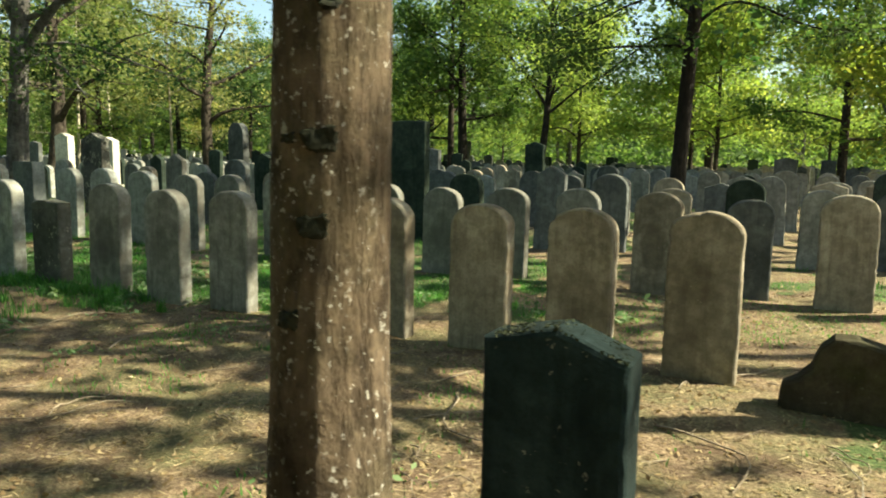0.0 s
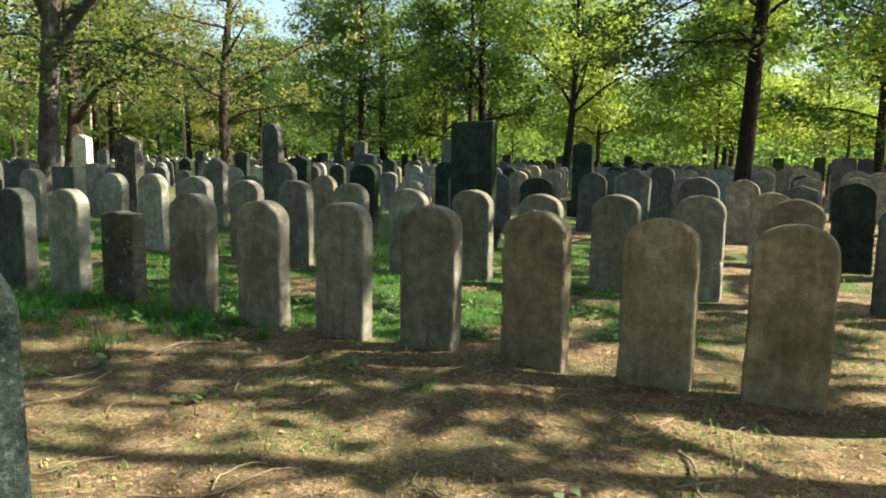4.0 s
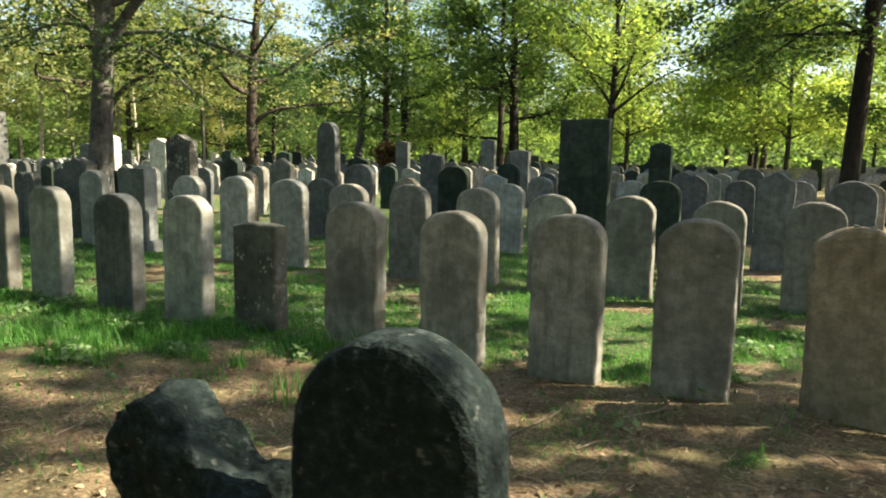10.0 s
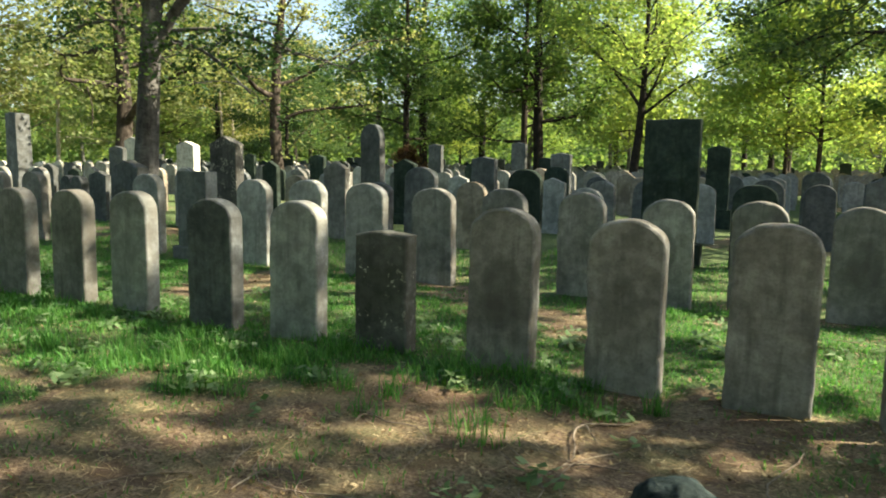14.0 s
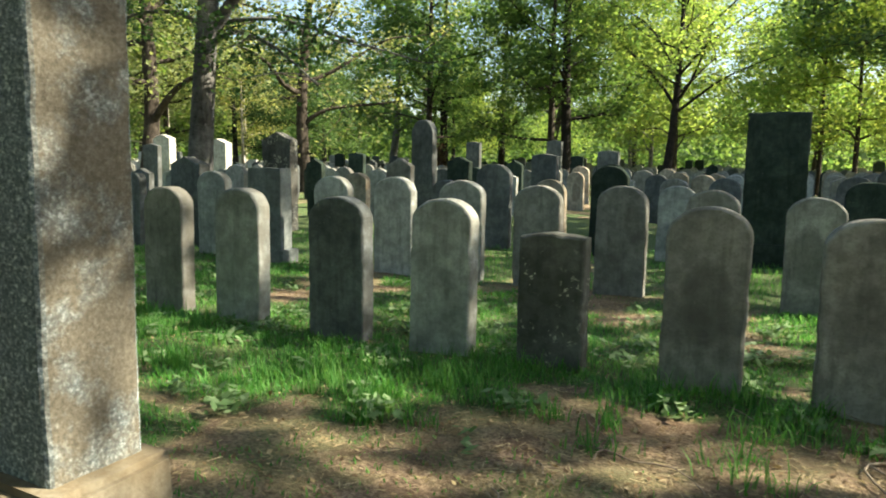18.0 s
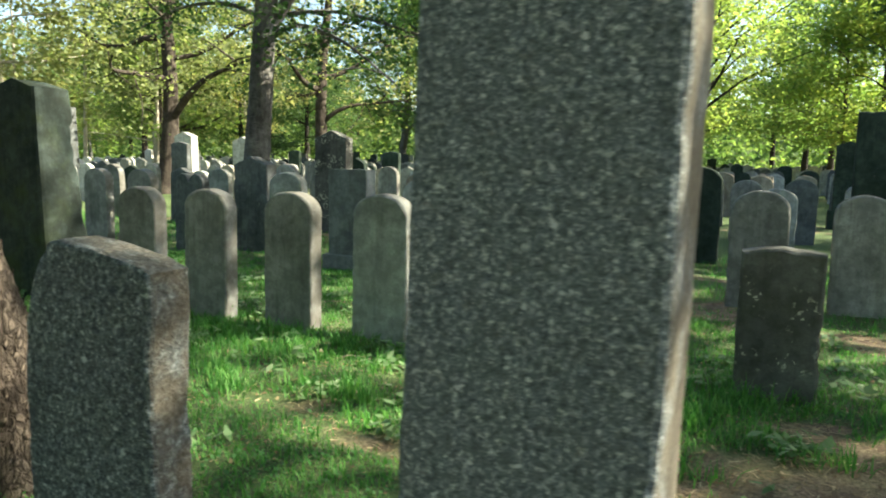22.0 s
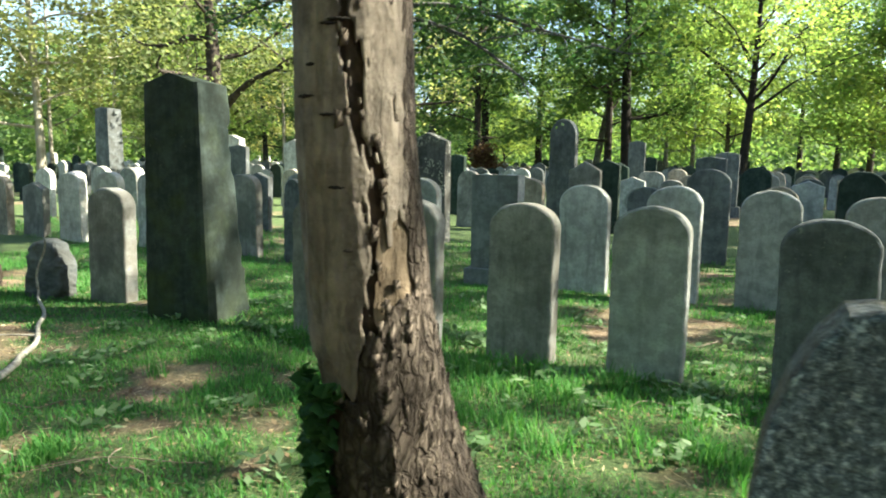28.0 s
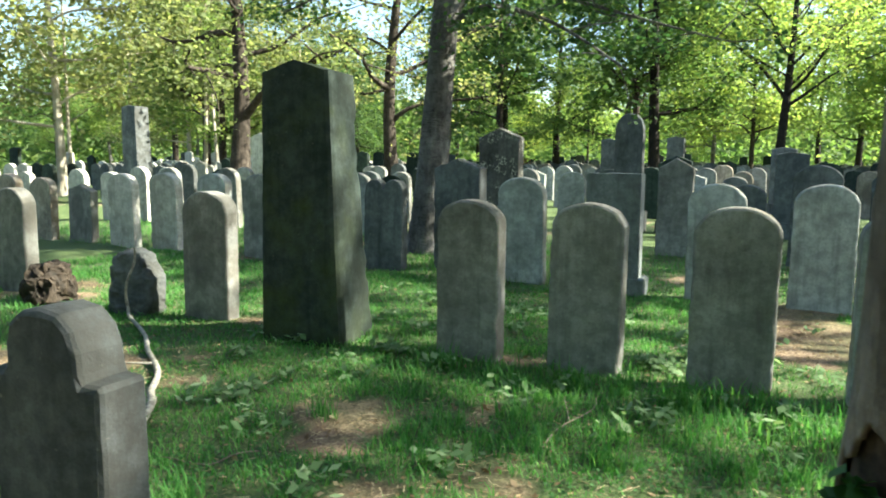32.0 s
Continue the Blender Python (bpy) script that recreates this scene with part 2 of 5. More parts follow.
def ground_material():
    """Needle and leaf litter, bare soil and thin turf; the turf lies where the grass grows."""
    n = Nodes("forest_ground", 0.97)
    tc = n.node("TexCoord").outputs["Object"]
    mid = n.noise(tc, 4.0, 6)
    fine = n.noise(tc, 45.0, 6, 0.7)
    mp = n.node("Mapping")
    mp.inputs["Scale"].default_value = (1, 5, 1)
    mp.inputs["Rotation"].default_value = (0, 0, 0.7)
    n.link(tc, mp.inputs["Vector"])
    straw = n.noise(mp.outputs[0], 22.0, 5, 0.7)
    lit = n.ramp(fine, [(0.30, (0.054, 0.037, 0.023)), (0.5, (0.165, 0.111, 0.070)), (0.74, (0.46, 0.342, 0.222))])
    lit = n.mix(n.math("MULTIPLY", n.ramp(straw, [(0.54, 0.0), (0.66, 1.0)]), 0.6), lit, (0.48, 0.37, 0.23))
    lit = n.mix(n.math("MULTIPLY", n.ramp(mid, [(0.42, 1.0), (0.54, 0.0)]), 0.72), lit, (0.082, 0.050, 0.031))
    lit = n.mix(n.math("MULTIPLY", n.ramp(n.noise(tc, 1.3, 6, 0.7), [(0.44, 0.0), (0.62, 1.0)]), 0.6), lit, n.ramp(fine, [(0.35, (0.05, 0.065, 0.025)), (0.6, (0.17, 0.175, 0.075))]))
    turf = n.ramp(fine, [(0.34, (0.026, 0.040, 0.013)), (0.54, (0.062, 0.100, 0.028)), (0.70, (0.19, 0.175, 0.085))])
    at = n.node("Attribute")
    at.attribute_name = "turf"
    g = n.math("ADD", at.outputs["Fac"], n.math("MULTIPLY", n.math("SUBTRACT", mid, 0.5), 0.7))
    col = n.mix(n.ramp(g, [(0.15, 0.0), (0.5, 1.0)]), lit, turf)
    h = n.math("ADD", fine, n.math("MULTIPLY", straw, 0.8))
    return n.done(col, h, 0.9, 0.02)


def plain_material(name, a, b, scale=20.0, rough=0.9):
    n = Nodes(name, rough)
    v = n.coord()
    f = n.noise(v, scale, 5)
    return n.done(n.mix(n.ramp(f, [(0.35, 0.0), (0.7, 1.0)]), a, b), f, 0.4, 0.01)


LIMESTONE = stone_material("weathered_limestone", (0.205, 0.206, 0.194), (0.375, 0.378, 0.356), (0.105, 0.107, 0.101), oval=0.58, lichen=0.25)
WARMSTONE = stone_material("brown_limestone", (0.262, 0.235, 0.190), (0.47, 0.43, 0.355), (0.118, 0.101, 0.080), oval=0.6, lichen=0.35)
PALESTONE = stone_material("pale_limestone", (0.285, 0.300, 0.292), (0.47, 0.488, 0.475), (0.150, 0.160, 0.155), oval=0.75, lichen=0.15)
# paler copy for the far-left graves: sunlight is put into its colour
SUNLITSTONE = stone_material("sunlit_limestone", (0.44, 0.425, 0.385), (0.64, 0.62, 0.565), (0.24, 0.225, 0.195), oval=0.3, lichen=0.15, edge_dark=0.2)
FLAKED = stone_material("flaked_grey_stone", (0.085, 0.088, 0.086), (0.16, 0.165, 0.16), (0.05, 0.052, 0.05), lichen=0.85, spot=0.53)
SLATE = stone_material("smooth_slate", (0.13, 0.145, 0.145), (0.22, 0.235, 0.23), (0.09, 0.098, 0.098), lichen=0.1, edge_dark=0.0)
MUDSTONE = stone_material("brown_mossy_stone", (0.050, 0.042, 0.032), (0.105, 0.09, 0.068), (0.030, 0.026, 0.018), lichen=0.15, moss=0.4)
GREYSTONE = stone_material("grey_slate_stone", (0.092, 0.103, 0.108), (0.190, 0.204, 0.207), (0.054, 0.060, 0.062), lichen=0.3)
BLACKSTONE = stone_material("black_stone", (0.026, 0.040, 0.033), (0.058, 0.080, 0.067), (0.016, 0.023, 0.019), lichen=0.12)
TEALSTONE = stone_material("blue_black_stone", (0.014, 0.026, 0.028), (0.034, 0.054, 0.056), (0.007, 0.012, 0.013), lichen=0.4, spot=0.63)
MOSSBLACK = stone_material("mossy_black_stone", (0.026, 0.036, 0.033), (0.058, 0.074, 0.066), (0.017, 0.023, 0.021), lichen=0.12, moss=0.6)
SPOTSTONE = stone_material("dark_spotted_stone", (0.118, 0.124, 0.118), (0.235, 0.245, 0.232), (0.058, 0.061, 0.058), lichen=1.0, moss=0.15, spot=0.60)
GRANITE = granite_material("grey_granite", (0.070, 0.095, 0.108), (0.236, 0.290, 0.318), (0.74, 0.83, 0.87), 76.0, 0.2, 0.6, 0.95)
STREAKGRANITE = granite_material("streaked_dark_granite", (0.048, 0.065, 0.074), (0.215, 0.258, 0.276), (0.66, 0.74, 0.76), 60.0, 0.5, 0.7, 0.9)
ROUGHGRANITE = granite_material("blackened_granite", (0.008, 0.014, 0.014), (0.018, 0.028, 0.028), (0.050, 0.067, 0.064), 26.0, 0.35, 0.9)
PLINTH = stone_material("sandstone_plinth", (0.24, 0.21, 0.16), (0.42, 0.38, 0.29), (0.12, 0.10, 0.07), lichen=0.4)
BARK_DOT = bark_material("speckled_brown_bark", (0.094, 0.067, 0.046), (0.165, 0.124, 0.088), (0.028, 0.021, 0.016), speck=0.9, ring=0.12, plates=0.05, mottle=0.62)
BARK_PEEL = bark_material("smooth_tan_bark", (0.205, 0.167, 0.130), (0.325, 0.274, 0.220), (0.086, 0.066, 0.050), plates=0.0, ring=0.16, mottle=0.46)
BARK_RAW = bark_material("rough_flaking_bark", (0.090, 0.070, 0.055), (0.184, 0.148, 0.116), (0.024, 0.018, 0.014), plates=0.5, mottle=0.6, scales=0.6)
BARK_GREY = bark_material("grey_banded_bark", (0.098, 0.092, 0.086), (0.200, 0.192, 0.180), (0.024, 0.022, 0.020), ring=0.8, plates=0.15, mottle=0.4)
BARK_DARK = bark_material("dark_bark", (0.020, 0.017, 0.015), (0.040, 0.034, 0.029), (0.012, 0.010, 0.009), plates=0.6)
BARK_BROWN = bark_material("brown_bark", (0.040, 0.032, 0.026), (0.090, 0.074, 0.060), (0.016, 0.012, 0.010), plates=0.5, mottle=0.4)
LEAF = leaf_material("green_leaves", (0.048, 0.090, 0.026), (0.080, 0.130, 0.038), (0.130, 0.172, 0.054), 0.52)
LEAF_LIGHT = leaf_material("yellow_green_leaves", (0.102, 0.156, 0.042), (0.156, 0.212, 0.056), (0.240, 0.266, 0.078), 0.57)
LEAF_OLIVE = leaf_material("olive_leaves", (0.100, 0.118, 0.046), (0.150, 0.168, 0.068), (0.225, 0.222, 0.102), 0.5)
LEAF_DARK = leaf_material("dark_green_leaves", (0.024, 0.052, 0.018), (0.042, 0.080, 0.027), (0.075, 0.115, 0.038), 0.40)
LEAF_RED = leaf_material("reddish_leaves", (0.075, 0.035, 0.022), (0.11, 0.055, 0.03), (0.14, 0.10, 0.04), 0.35)
GRASS = leaf_material("grass_blades", (0.033, 0.114, 0.026), (0.054, 0.174, 0.036), (0.116, 0.236, 0.070), 0.4)
LITTER = leaf_material("dry_leaves", (0.085, 0.052, 0.028), (0.18, 0.118, 0.062), (0.32, 0.245, 0.135), 0.15)
HERB = leaf_material("pale_weed_leaves", (0.070, 0.125, 0.045), (0.115, 0.180, 0.078), (0.205, 0.265, 0.145), 0.3)
MOSS = leaf_material("dark_moss", (0.012, 0.016, 0.008), (0.020, 0.026, 0.012), (0.040, 0.048, 0.020), 0.1)
KNOT = plain_material("mossy_knot", (0.006, 0.007, 0.004), (0.026, 0.028, 0.015), 60)
CLOVER = leaf_material("clover_leaves", (0.030, 0.085, 0.022), (0.048, 0.125, 0.032), (0.090, 0.175, 0.060), 0.35)
DEADLEAF = leaf_material("fallen_leaves", (0.10, 0.058, 0.032), (0.20, 0.135, 0.078), (0.40, 0.32, 0.205), 0.2)
BARK_PALE = bark_material("pale_slender_bark", (0.30, 0.26, 0.20), (0.46, 0.42, 0.34), (0.12, 0.10, 0.075), plates=0.3, ring=0.3)
IVY = leaf_material("ivy_leaves", (0.022, 0.060, 0.018), (0.035, 0.085, 0.024), (0.055, 0.115, 0.035), 0.25)
TWIG = plain_material("dead_twig", (0.12, 0.09, 0.065), (0.30, 0.25, 0.19), 30)
STICK = plain_material("bleached_branch", (0.13, 0.115, 0.09), (0.36, 0.335, 0.285), 22)
ROT = plain_material("rotten_wood", (0.012, 0.010, 0.008), (0.060, 0.043, 0.029), 7)
# dark brown core; its darkness also paints the shade inside the split
CORE = plain_material("shade_dark_heartwood", (0.018, 0.013, 0.010), (0.080, 0.052, 0.034), 24)
BARE = bark_material("bare_pale_wood", (0.165, 0.120, 0.078), (0.285, 0.220, 0.152), (0.070, 0.046, 0.029), plates=0.5, mottle=0.45)
STRAW = leaf_material("dry_straw", (0.17, 0.118, 0.068), (0.29, 0.22, 0.132), (0.45, 0.365, 0.24), 0.2)
GROUND = ground_material()
BACKWOODS = plain_material("distant_foliage", (0.05, 0.08, 0.03), (0.15, 0.19, 0.07), 0.9)


# ---- mesh helpers ----
def mesh_from(name, verts, faces, mats, smooth=False):
    """A mesh from arrays of vertices and faces (of one size, or a list)."""
    me = bpy.data.meshes.new(name)
    v = np.asarray(verts, np.float32)
    if isinstance(faces, np.ndarray):
        k = faces.shape[1]
        me.vertices.add(len(v))
        me.vertices.foreach_set("co", v.ravel())
        me.loops.add(faces.size)
        me.loops.foreach_set("vertex_index", faces.astype(np.int32).ravel())
        me.polygons.add(len(faces))
        me.polygons.foreach_set("loop_start", np.arange(0, faces.size, k, dtype=np.int32))
        me.polygons.foreach_set("loop_total", np.full(len(faces), k, np.int32))
        me.update(calc_edges=True)
    else:
        me.from_pydata([tuple(p) for p in v.tolist()], [], faces)
        me.update()
    for m in mats if isinstance(mats, (list, tuple)) else [mats]:
        me.materials.append(m)
    if smooth:
        me.polygons.foreach_set("use_smooth", np.ones(len(me.polygons), bool))
    return me


def thing(name, me, m, label, category, group="", kind=""):
    ob = new(name, me)
    ob.matrix_world = m
    return tagged(ob, label, category, group, kind)


def empty_thing(name, m, label, category, group=""):
    ob = new(name)
    ob.matrix_world = m
    ob.empty_display_size = 0.1
    return tagged(ob, label, category, group)


def part(name, me, parent, m=None, label=""):
    ob = new(name, me)
    ob.parent = parent
    if m is not None:
        ob.matrix_basis = m
    if label:
        ob["label"] = label
    return ob


def rough_height(x, y):
    """The ground's height."""
    return (0.018 * np.sin(x * 1.7 + 0.6 * np.sin(y * 1.3)) * np.cos(y * 1.45 + 0.7) + 0.010 * np.sin(x * 4.3 + y * 2.1)
            + 0.008 * np.sin(y * 5.1 - x * 2.7) + 0.03 * np.sin(x * 0.31 + 1.0) * np.sin(y * 0.37))


def arch(w, h, rise, n=18, power=2.0):
    """An outline with a rounded top, from the bottom right round to the bottom left."""
    pts = [(w / 2, -0.12), (w / 2, 0.18 * h), (w / 2, 0.42 * h), (w / 2, 0.66 * h), (w / 2, h - rise)]
    for k in range(1, n):
        a = math.pi * k / n
        pts.append((w / 2 * abs(math.cos(a)) ** (2 / power) * (1 if math.cos(a) > 0 else -1), h - rise + rise * math.sin(a) ** (2 / power)))
    pts += [(-w / 2, h - rise), (-w / 2, 0.66 * h), (-w / 2, 0.42 * h), (-w / 2, 0.18 * h), (-w / 2, -0.12)]
    return pts


def double_arch(w, h):
    """An outline with two small arches side by side."""
    pts = [(w / 2, -0.12), (w / 2, 0.3 * h), (w / 2, 0.6 * h), (w / 2, h - 0.16)]
    for c in (w / 4, -w / 4):
        pts += [(c + w / 4.2 * math.cos(math.pi * k / 10), h - 0.13 + 0.13 * math.sin(math.pi * k / 10)) for k in range(11)]
    return pts + [(-w / 2, h - 0.16), (-w / 2, 0.6 * h), (-w / 2, 0.3 * h), (-w / 2, -0.12)]


def gable(w, h, rise, off=0.0):
    pts = [(w / 2, -0.12), (w / 2, 0.3 * h), (w / 2, 0.6 * h), (w / 2, h - rise)]
    pts += [(w / 4 + off / 2, h - rise / 2), (off, h), (-w / 4 + off / 2, h - rise / 2)]
    return pts + [(-w / 2, h - rise), (-w / 2, 0.6 * h), (-w / 2, 0.3 * h), (-w / 2, -0.12)]


def slab_mesh(name, pts, depth, mat, bevel=0.012, chips=0.006, seed=0, taper=0.0, batter=0.0):
    """An outline given depth, with worn, rounded edges. The front lies at y = 0; taper narrows the top, batter slopes the faces."""
    rng = np.random.default_rng(seed)
    p = np.array(pts, float)
    fine = [p[0]]
    for a, b in zip(p[:-1], p[1:]):
        k = max(1, int(np.hypot(*(b - a)) / 0.035))
        fine += [a + (b - a) * (i + 1) / k for i in range(k)]
    p = np.array(fine)
    d = np.gradient(p, axis=0)
    nrm = np.stack([-d[:, 1], d[:, 0]], 1) / np.maximum(np.linalg.norm(d, axis=1), 1e-6)[:, None]   # inward
    top = p[:, 1].max()
    rough = rng.normal(0, 1, len(p))
    rough = np.convolve(np.r_[rough[-2:], rough, rough[:2]], [0.1, 0.4, 0.8, 0.4, 0.1], "same")[2:-2] * chips * 0.4
    bite = np.zeros(len(p))
    for _ in range(rng.integers(3, 8)):
        c = rng.integers(4, len(p) - 4)
        bite += rng.uniform(0.2, 1.3) * chips * np.exp(-((np.arange(len(p)) - c) / rng.uniform(0.5, 1.3)) ** 2)
    rings = []
    for y, inset, extra in ((0.0, bevel * 1.6, 0.6), (bevel * 0.5, bevel * 0.5, 1.0), (bevel * 1.5, 0.0, 1.0), (depth * 0.5, 0.0, 0.7), (depth - bevel, 0.0, 0.6), (depth, bevel, 0.3)):
        q = p + nrm * (inset + rough * extra + bite * (1.4 if y < depth * 0.4 else 0.5))[:, None]
        q[:, 0] *= 1 - taper * np.clip(q[:, 1] / top, 0, 1)
        yy = y + batter * np.clip(q[:, 1] / top, 0, 1) * (1 - 2 * y / depth) + rng.normal(0, chips * 0.15, len(p))
        rings.append(np.stack([q[:, 0], yy, q[:, 1]], 1))
    n, k = len(p), len(rings)
    verts = np.concatenate(rings)
    faces = [[r * n + (i + 1) % n, r * n + i, (r + 1) * n + i, (r + 1) * n + (i + 1) % n] for r in range(k - 1) for i in range(n)]
    faces.append(list(range(n)))
    faces.append(list(range((k - 1) * n, k * n))[::-1])
    me = mesh_from(name, verts, faces, mat)
    bm = bmesh.new()
    bm.from_mesh(me)
    bmesh.ops.recalc_face_normals(bm, faces=bm.faces)
    bm.to_mesh(me)
    bm.free()
    return me


def block_mesh(name, size, mat, bevel=0.012, wobble=0.004, seed=0, cuts=3):
    """A worn box that stands on z = 0, centred in x and y."""
    bm = bmesh.new()
    bmesh.ops.create_cube(bm, size=1.0)
    bmesh.ops.scale(bm, vec=size, verts=bm.verts)
    bmesh.ops.translate(bm, vec=(0, 0, size[2] / 2), verts=bm.verts)
    bmesh.ops.bevel(bm, geom=list(bm.edges), offset=bevel, segments=2, affect="EDGES")
    bmesh.ops.subdivide_edges(bm, edges=[e for e in bm.edges if e.calc_length() > 0.12], cuts=cuts, use_grid_fill=True)
    for v in bm.verts:
        v.co += Vector(noise.noise_vector(v.co * 9 + Vector((seed, 0, 0)))) * wobble
    me = bpy.data.meshes.new(name)
    bm.to_mesh(me)
    bm.free()
    me.materials.append(mat)
    return me


def rock_mesh(name, size, mat, seed=0, lump=0.25, sub=4, taper=0.0):
    """A rough lump with its foot cut flat."""
    bm = bmesh.new()
    bmesh.ops.create_icosphere(bm, subdivisions=sub, radius=1.0)
    for v in bm.verts:
        c = v.co.copy()
        c = Vector([math.copysign(abs(a) ** 0.75, a) for a in c])
        c *= 1 + lump * noise.noise(v.co * 1.6 + Vector((seed, 3, 1))) + lump * 0.45 * noise.noise(v.co * 5 + Vector((seed, 9, 4))) + lump * 0.15 * noise.noise(v.co * 14 + Vector((seed, 5, 2)))
        k = 1 - taper * max(0.0, min(1.0, (c.z + 0.8) / 1.8))
        v.co = Vector((c.x * k * size[0] / 2, c.y * (0.3 + 0.7 * k) * size[1] / 2, (c.z + 0.8) * size[2] / 1.8))
    me = bpy.data.meshes.new(name)
    bm.to_mesh(me)
    bm.free()
    me.materials.append(mat)
    return me


def roughen(me, cuts, amp, scale, seed=0, least=0.03, smooth=False):
    """Breaks a mesh's faces up and makes them uneven."""
    bm = bmesh.new()
    bm.from_mesh(me)
    bmesh.ops.triangulate(bm, faces=bm.faces)
    for _ in range(cuts):
        bmesh.ops.subdivide_edges(bm, edges=[e for e in bm.edges if e.calc_length() > least], cuts=1)
        bmesh.ops.triangulate(bm, faces=bm.faces)
    for v in bm.verts:
        p = v.co * scale + Vector((seed, seed * 0.3, 0))
        v.co += Vector((noise.noise(p), noise.noise(p + Vector((7, 0, 0))), noise.noise(p + Vector((0, 9, 0))))) * amp
        p *= 3.1
        v.co += Vector((noise.noise(p), noise.noise(p + Vector((7, 0, 0))), noise.noise(p + Vector((0, 9, 0))))) * amp * 0.45
    bm.to_mesh(me)
    bm.free()
    if smooth:
        me.polygons.foreach_set("use_smooth", np.ones(len(me.polygons), bool))
    return me


def tube(path, radii, sides=10, bumps=0.0, seed=0):
    """Vertices and quads of a tube along a path."""
    path, rng = np.asarray(path, float), np.random.default_rng(seed)
    t = np.gradient(path, axis=0)
    t /= np.linalg.norm(t, axis=1)[:, None]
    ref = np.where(np.abs(t[:, 2:3]) > 0.9, [[1.0, 0, 0]], [[0, 0, 1.0]])
    u = np.cross(ref, t)
    u /= np.linalg.norm(u, axis=1)[:, None]
    w = np.cross(t, u)
    a = np.arange(sides) * 2 * np.pi / sides
    r = np.asarray(radii, float)[:, None] * (1 + bumps * rng.normal(0, 1, (len(path), sides)))
    v = path[:, None] + (u[:, None] * np.cos(a)[None, :, None] + w[:, None] * np.sin(a)[None, :, None]) * r[..., None]
    i, j = np.meshgrid(np.arange(len(path) - 1), np.arange(sides), indexing="ij")
    k = (j + 1) % sides
    f = np.stack([i * sides + j, i * sides + k, (i + 1) * sides + k, (i + 1) * sides + j], -1).reshape(-1, 4)
    return v.reshape(-1, 3), f


def joined(pieces):
    vs, fs, n = [], [], 0
    for v, f in pieces:
        vs.append(v)
        fs.append(f + n)
        n += len(v)
    return np.concatenate(vs), np.concatenate(fs)


def leaf_quads(centres, size, rng, flat=0.5, long=1.7):
    """Small pointed leaves at the given places, turned at random; flat near 1 lays them level."""
    n = len(centres)
    a = rng.uniform(0, 2 * np.pi, n)
    tip = np.stack([np.cos(a), np.sin(a), rng.normal(0, 0.45, n)], 1)
    up = rng.normal(0, 1, (n, 3)) * (1 - flat) + np.array([0, 0, 1.0]) * flat
    side = np.cross(tip, up)
    side /= np.maximum(np.linalg.norm(side, axis=1), 1e-4)[:, None]
    tip /= np.linalg.norm(tip, axis=1)[:, None]
    s = (size * rng.uniform(0.6, 1.35, n))[:, None]
    c = np.asarray(centres)
    droop = np.array([0, 0, -0.18])
    v = np.stack([c - tip * s * 0.5 * long, c + side * s * 0.5 + droop * s * 0.3, c + tip * s * 0.5 * long + droop * s, c - side * s * 0.5 + droop * s * 0.3], 1)
    return v.reshape(-1, 3), np.arange(4 * n).reshape(-1, 4)


# ---- ground ----
def vnoise(x, y, scale, seed):
    """Smooth value noise, 0 to 1."""
    table = np.random.default_rng(seed).random((256, 256))
    x, y = np.asarray(x, float) * scale + 500.0, np.asarray(y, float) * scale + 500.0
    i, j = np.floor(x).astype(int), np.floor(y).astype(int)
    u, v = x - i, y - j
    u, v = u * u * (3 - 2 * u), v * v * (3 - 2 * v)
    g = lambda a, b: table[a % 256, b % 256]
    return (g(i, j) * (1 - u) + g(i + 1, j) * u) * (1 - v) + (g(i, j + 1) * (1 - u) + g(i + 1, j + 1) * u) * v


def turf(x, y):
    """How grassy the ground is, 0 to 1: litter before the first row towards +x, grass behind it and towards -x."""
    n = 0.55 * vnoise(x, y, 0.7, 1) + 0.30 * vnoise(x, y, 2.3, 2) + 0.15 * vnoise(x, y, 6.0, 3)
    front = np.clip((-7.0 - x) / 2.2, -0.5, 0.50) + np.clip((y + 0.9) * 0.25, -0.25, 0.2)
    back = np.clip((-1.5 - x) / 2.6, -0.5, 0.55)
    s = 1 / (1 + np.exp(-np.clip((y - 0.35) * 5, -30, 30)))
    g = front * (1 - s) + back * s
    g = g - 0.42 * np.exp(-(((x + 12.6) / 1.3) ** 2 + ((y + 1.35) / 0.75) ** 2))
    g = g - 0.5 * np.exp(-(((x + 11.9) / 2.0) ** 2 + ((y - 0.15) / 0.25) ** 2))
    g = g - (0.30 + 0.35 * vnoise(x, y, 1.7, 71)) * np.exp(-(((y - 0.10) / 0.20) ** 2)) * (x < -6.2)
    return np.clip((g + (n - 0.5) * 2.4 - 0.02 - np.clip(-5.5 - y, 0, 3) * 0.5) / 0.35, 0, 1)


gx = np.unique(np.concatenate([np.linspace(-900, -60, 18), np.linspace(-60, -20, 80), np.linspace(-20, 4, 300), np.linspace(4, 40, 60), np.linspace(40, 900, 16)]))
gy = np.unique(np.concatenate([np.linspace(-900, -40, 16), np.linspace(-40, -9, 36), np.linspace(-9, 7, 200), np.linspace(7, 60, 110), np.linspace(60, 900, 16)]))
GX, GY = np.meshgrid(gx, gy, indexing="ij")
GZ = rough_height(GX, GY) * np.clip(2 - np.hypot(GX + 8, GY) / 60, 0, 1)
nx, ny = GX.shape
gi, gj = np.meshgrid(np.arange(nx - 1), np.arange(ny - 1), indexing="ij")
gf = np.stack([gi * ny + gj, (gi + 1) * ny + gj, (gi + 1) * ny + gj + 1, gi * ny + gj + 1], -1).reshape(-1, 4)
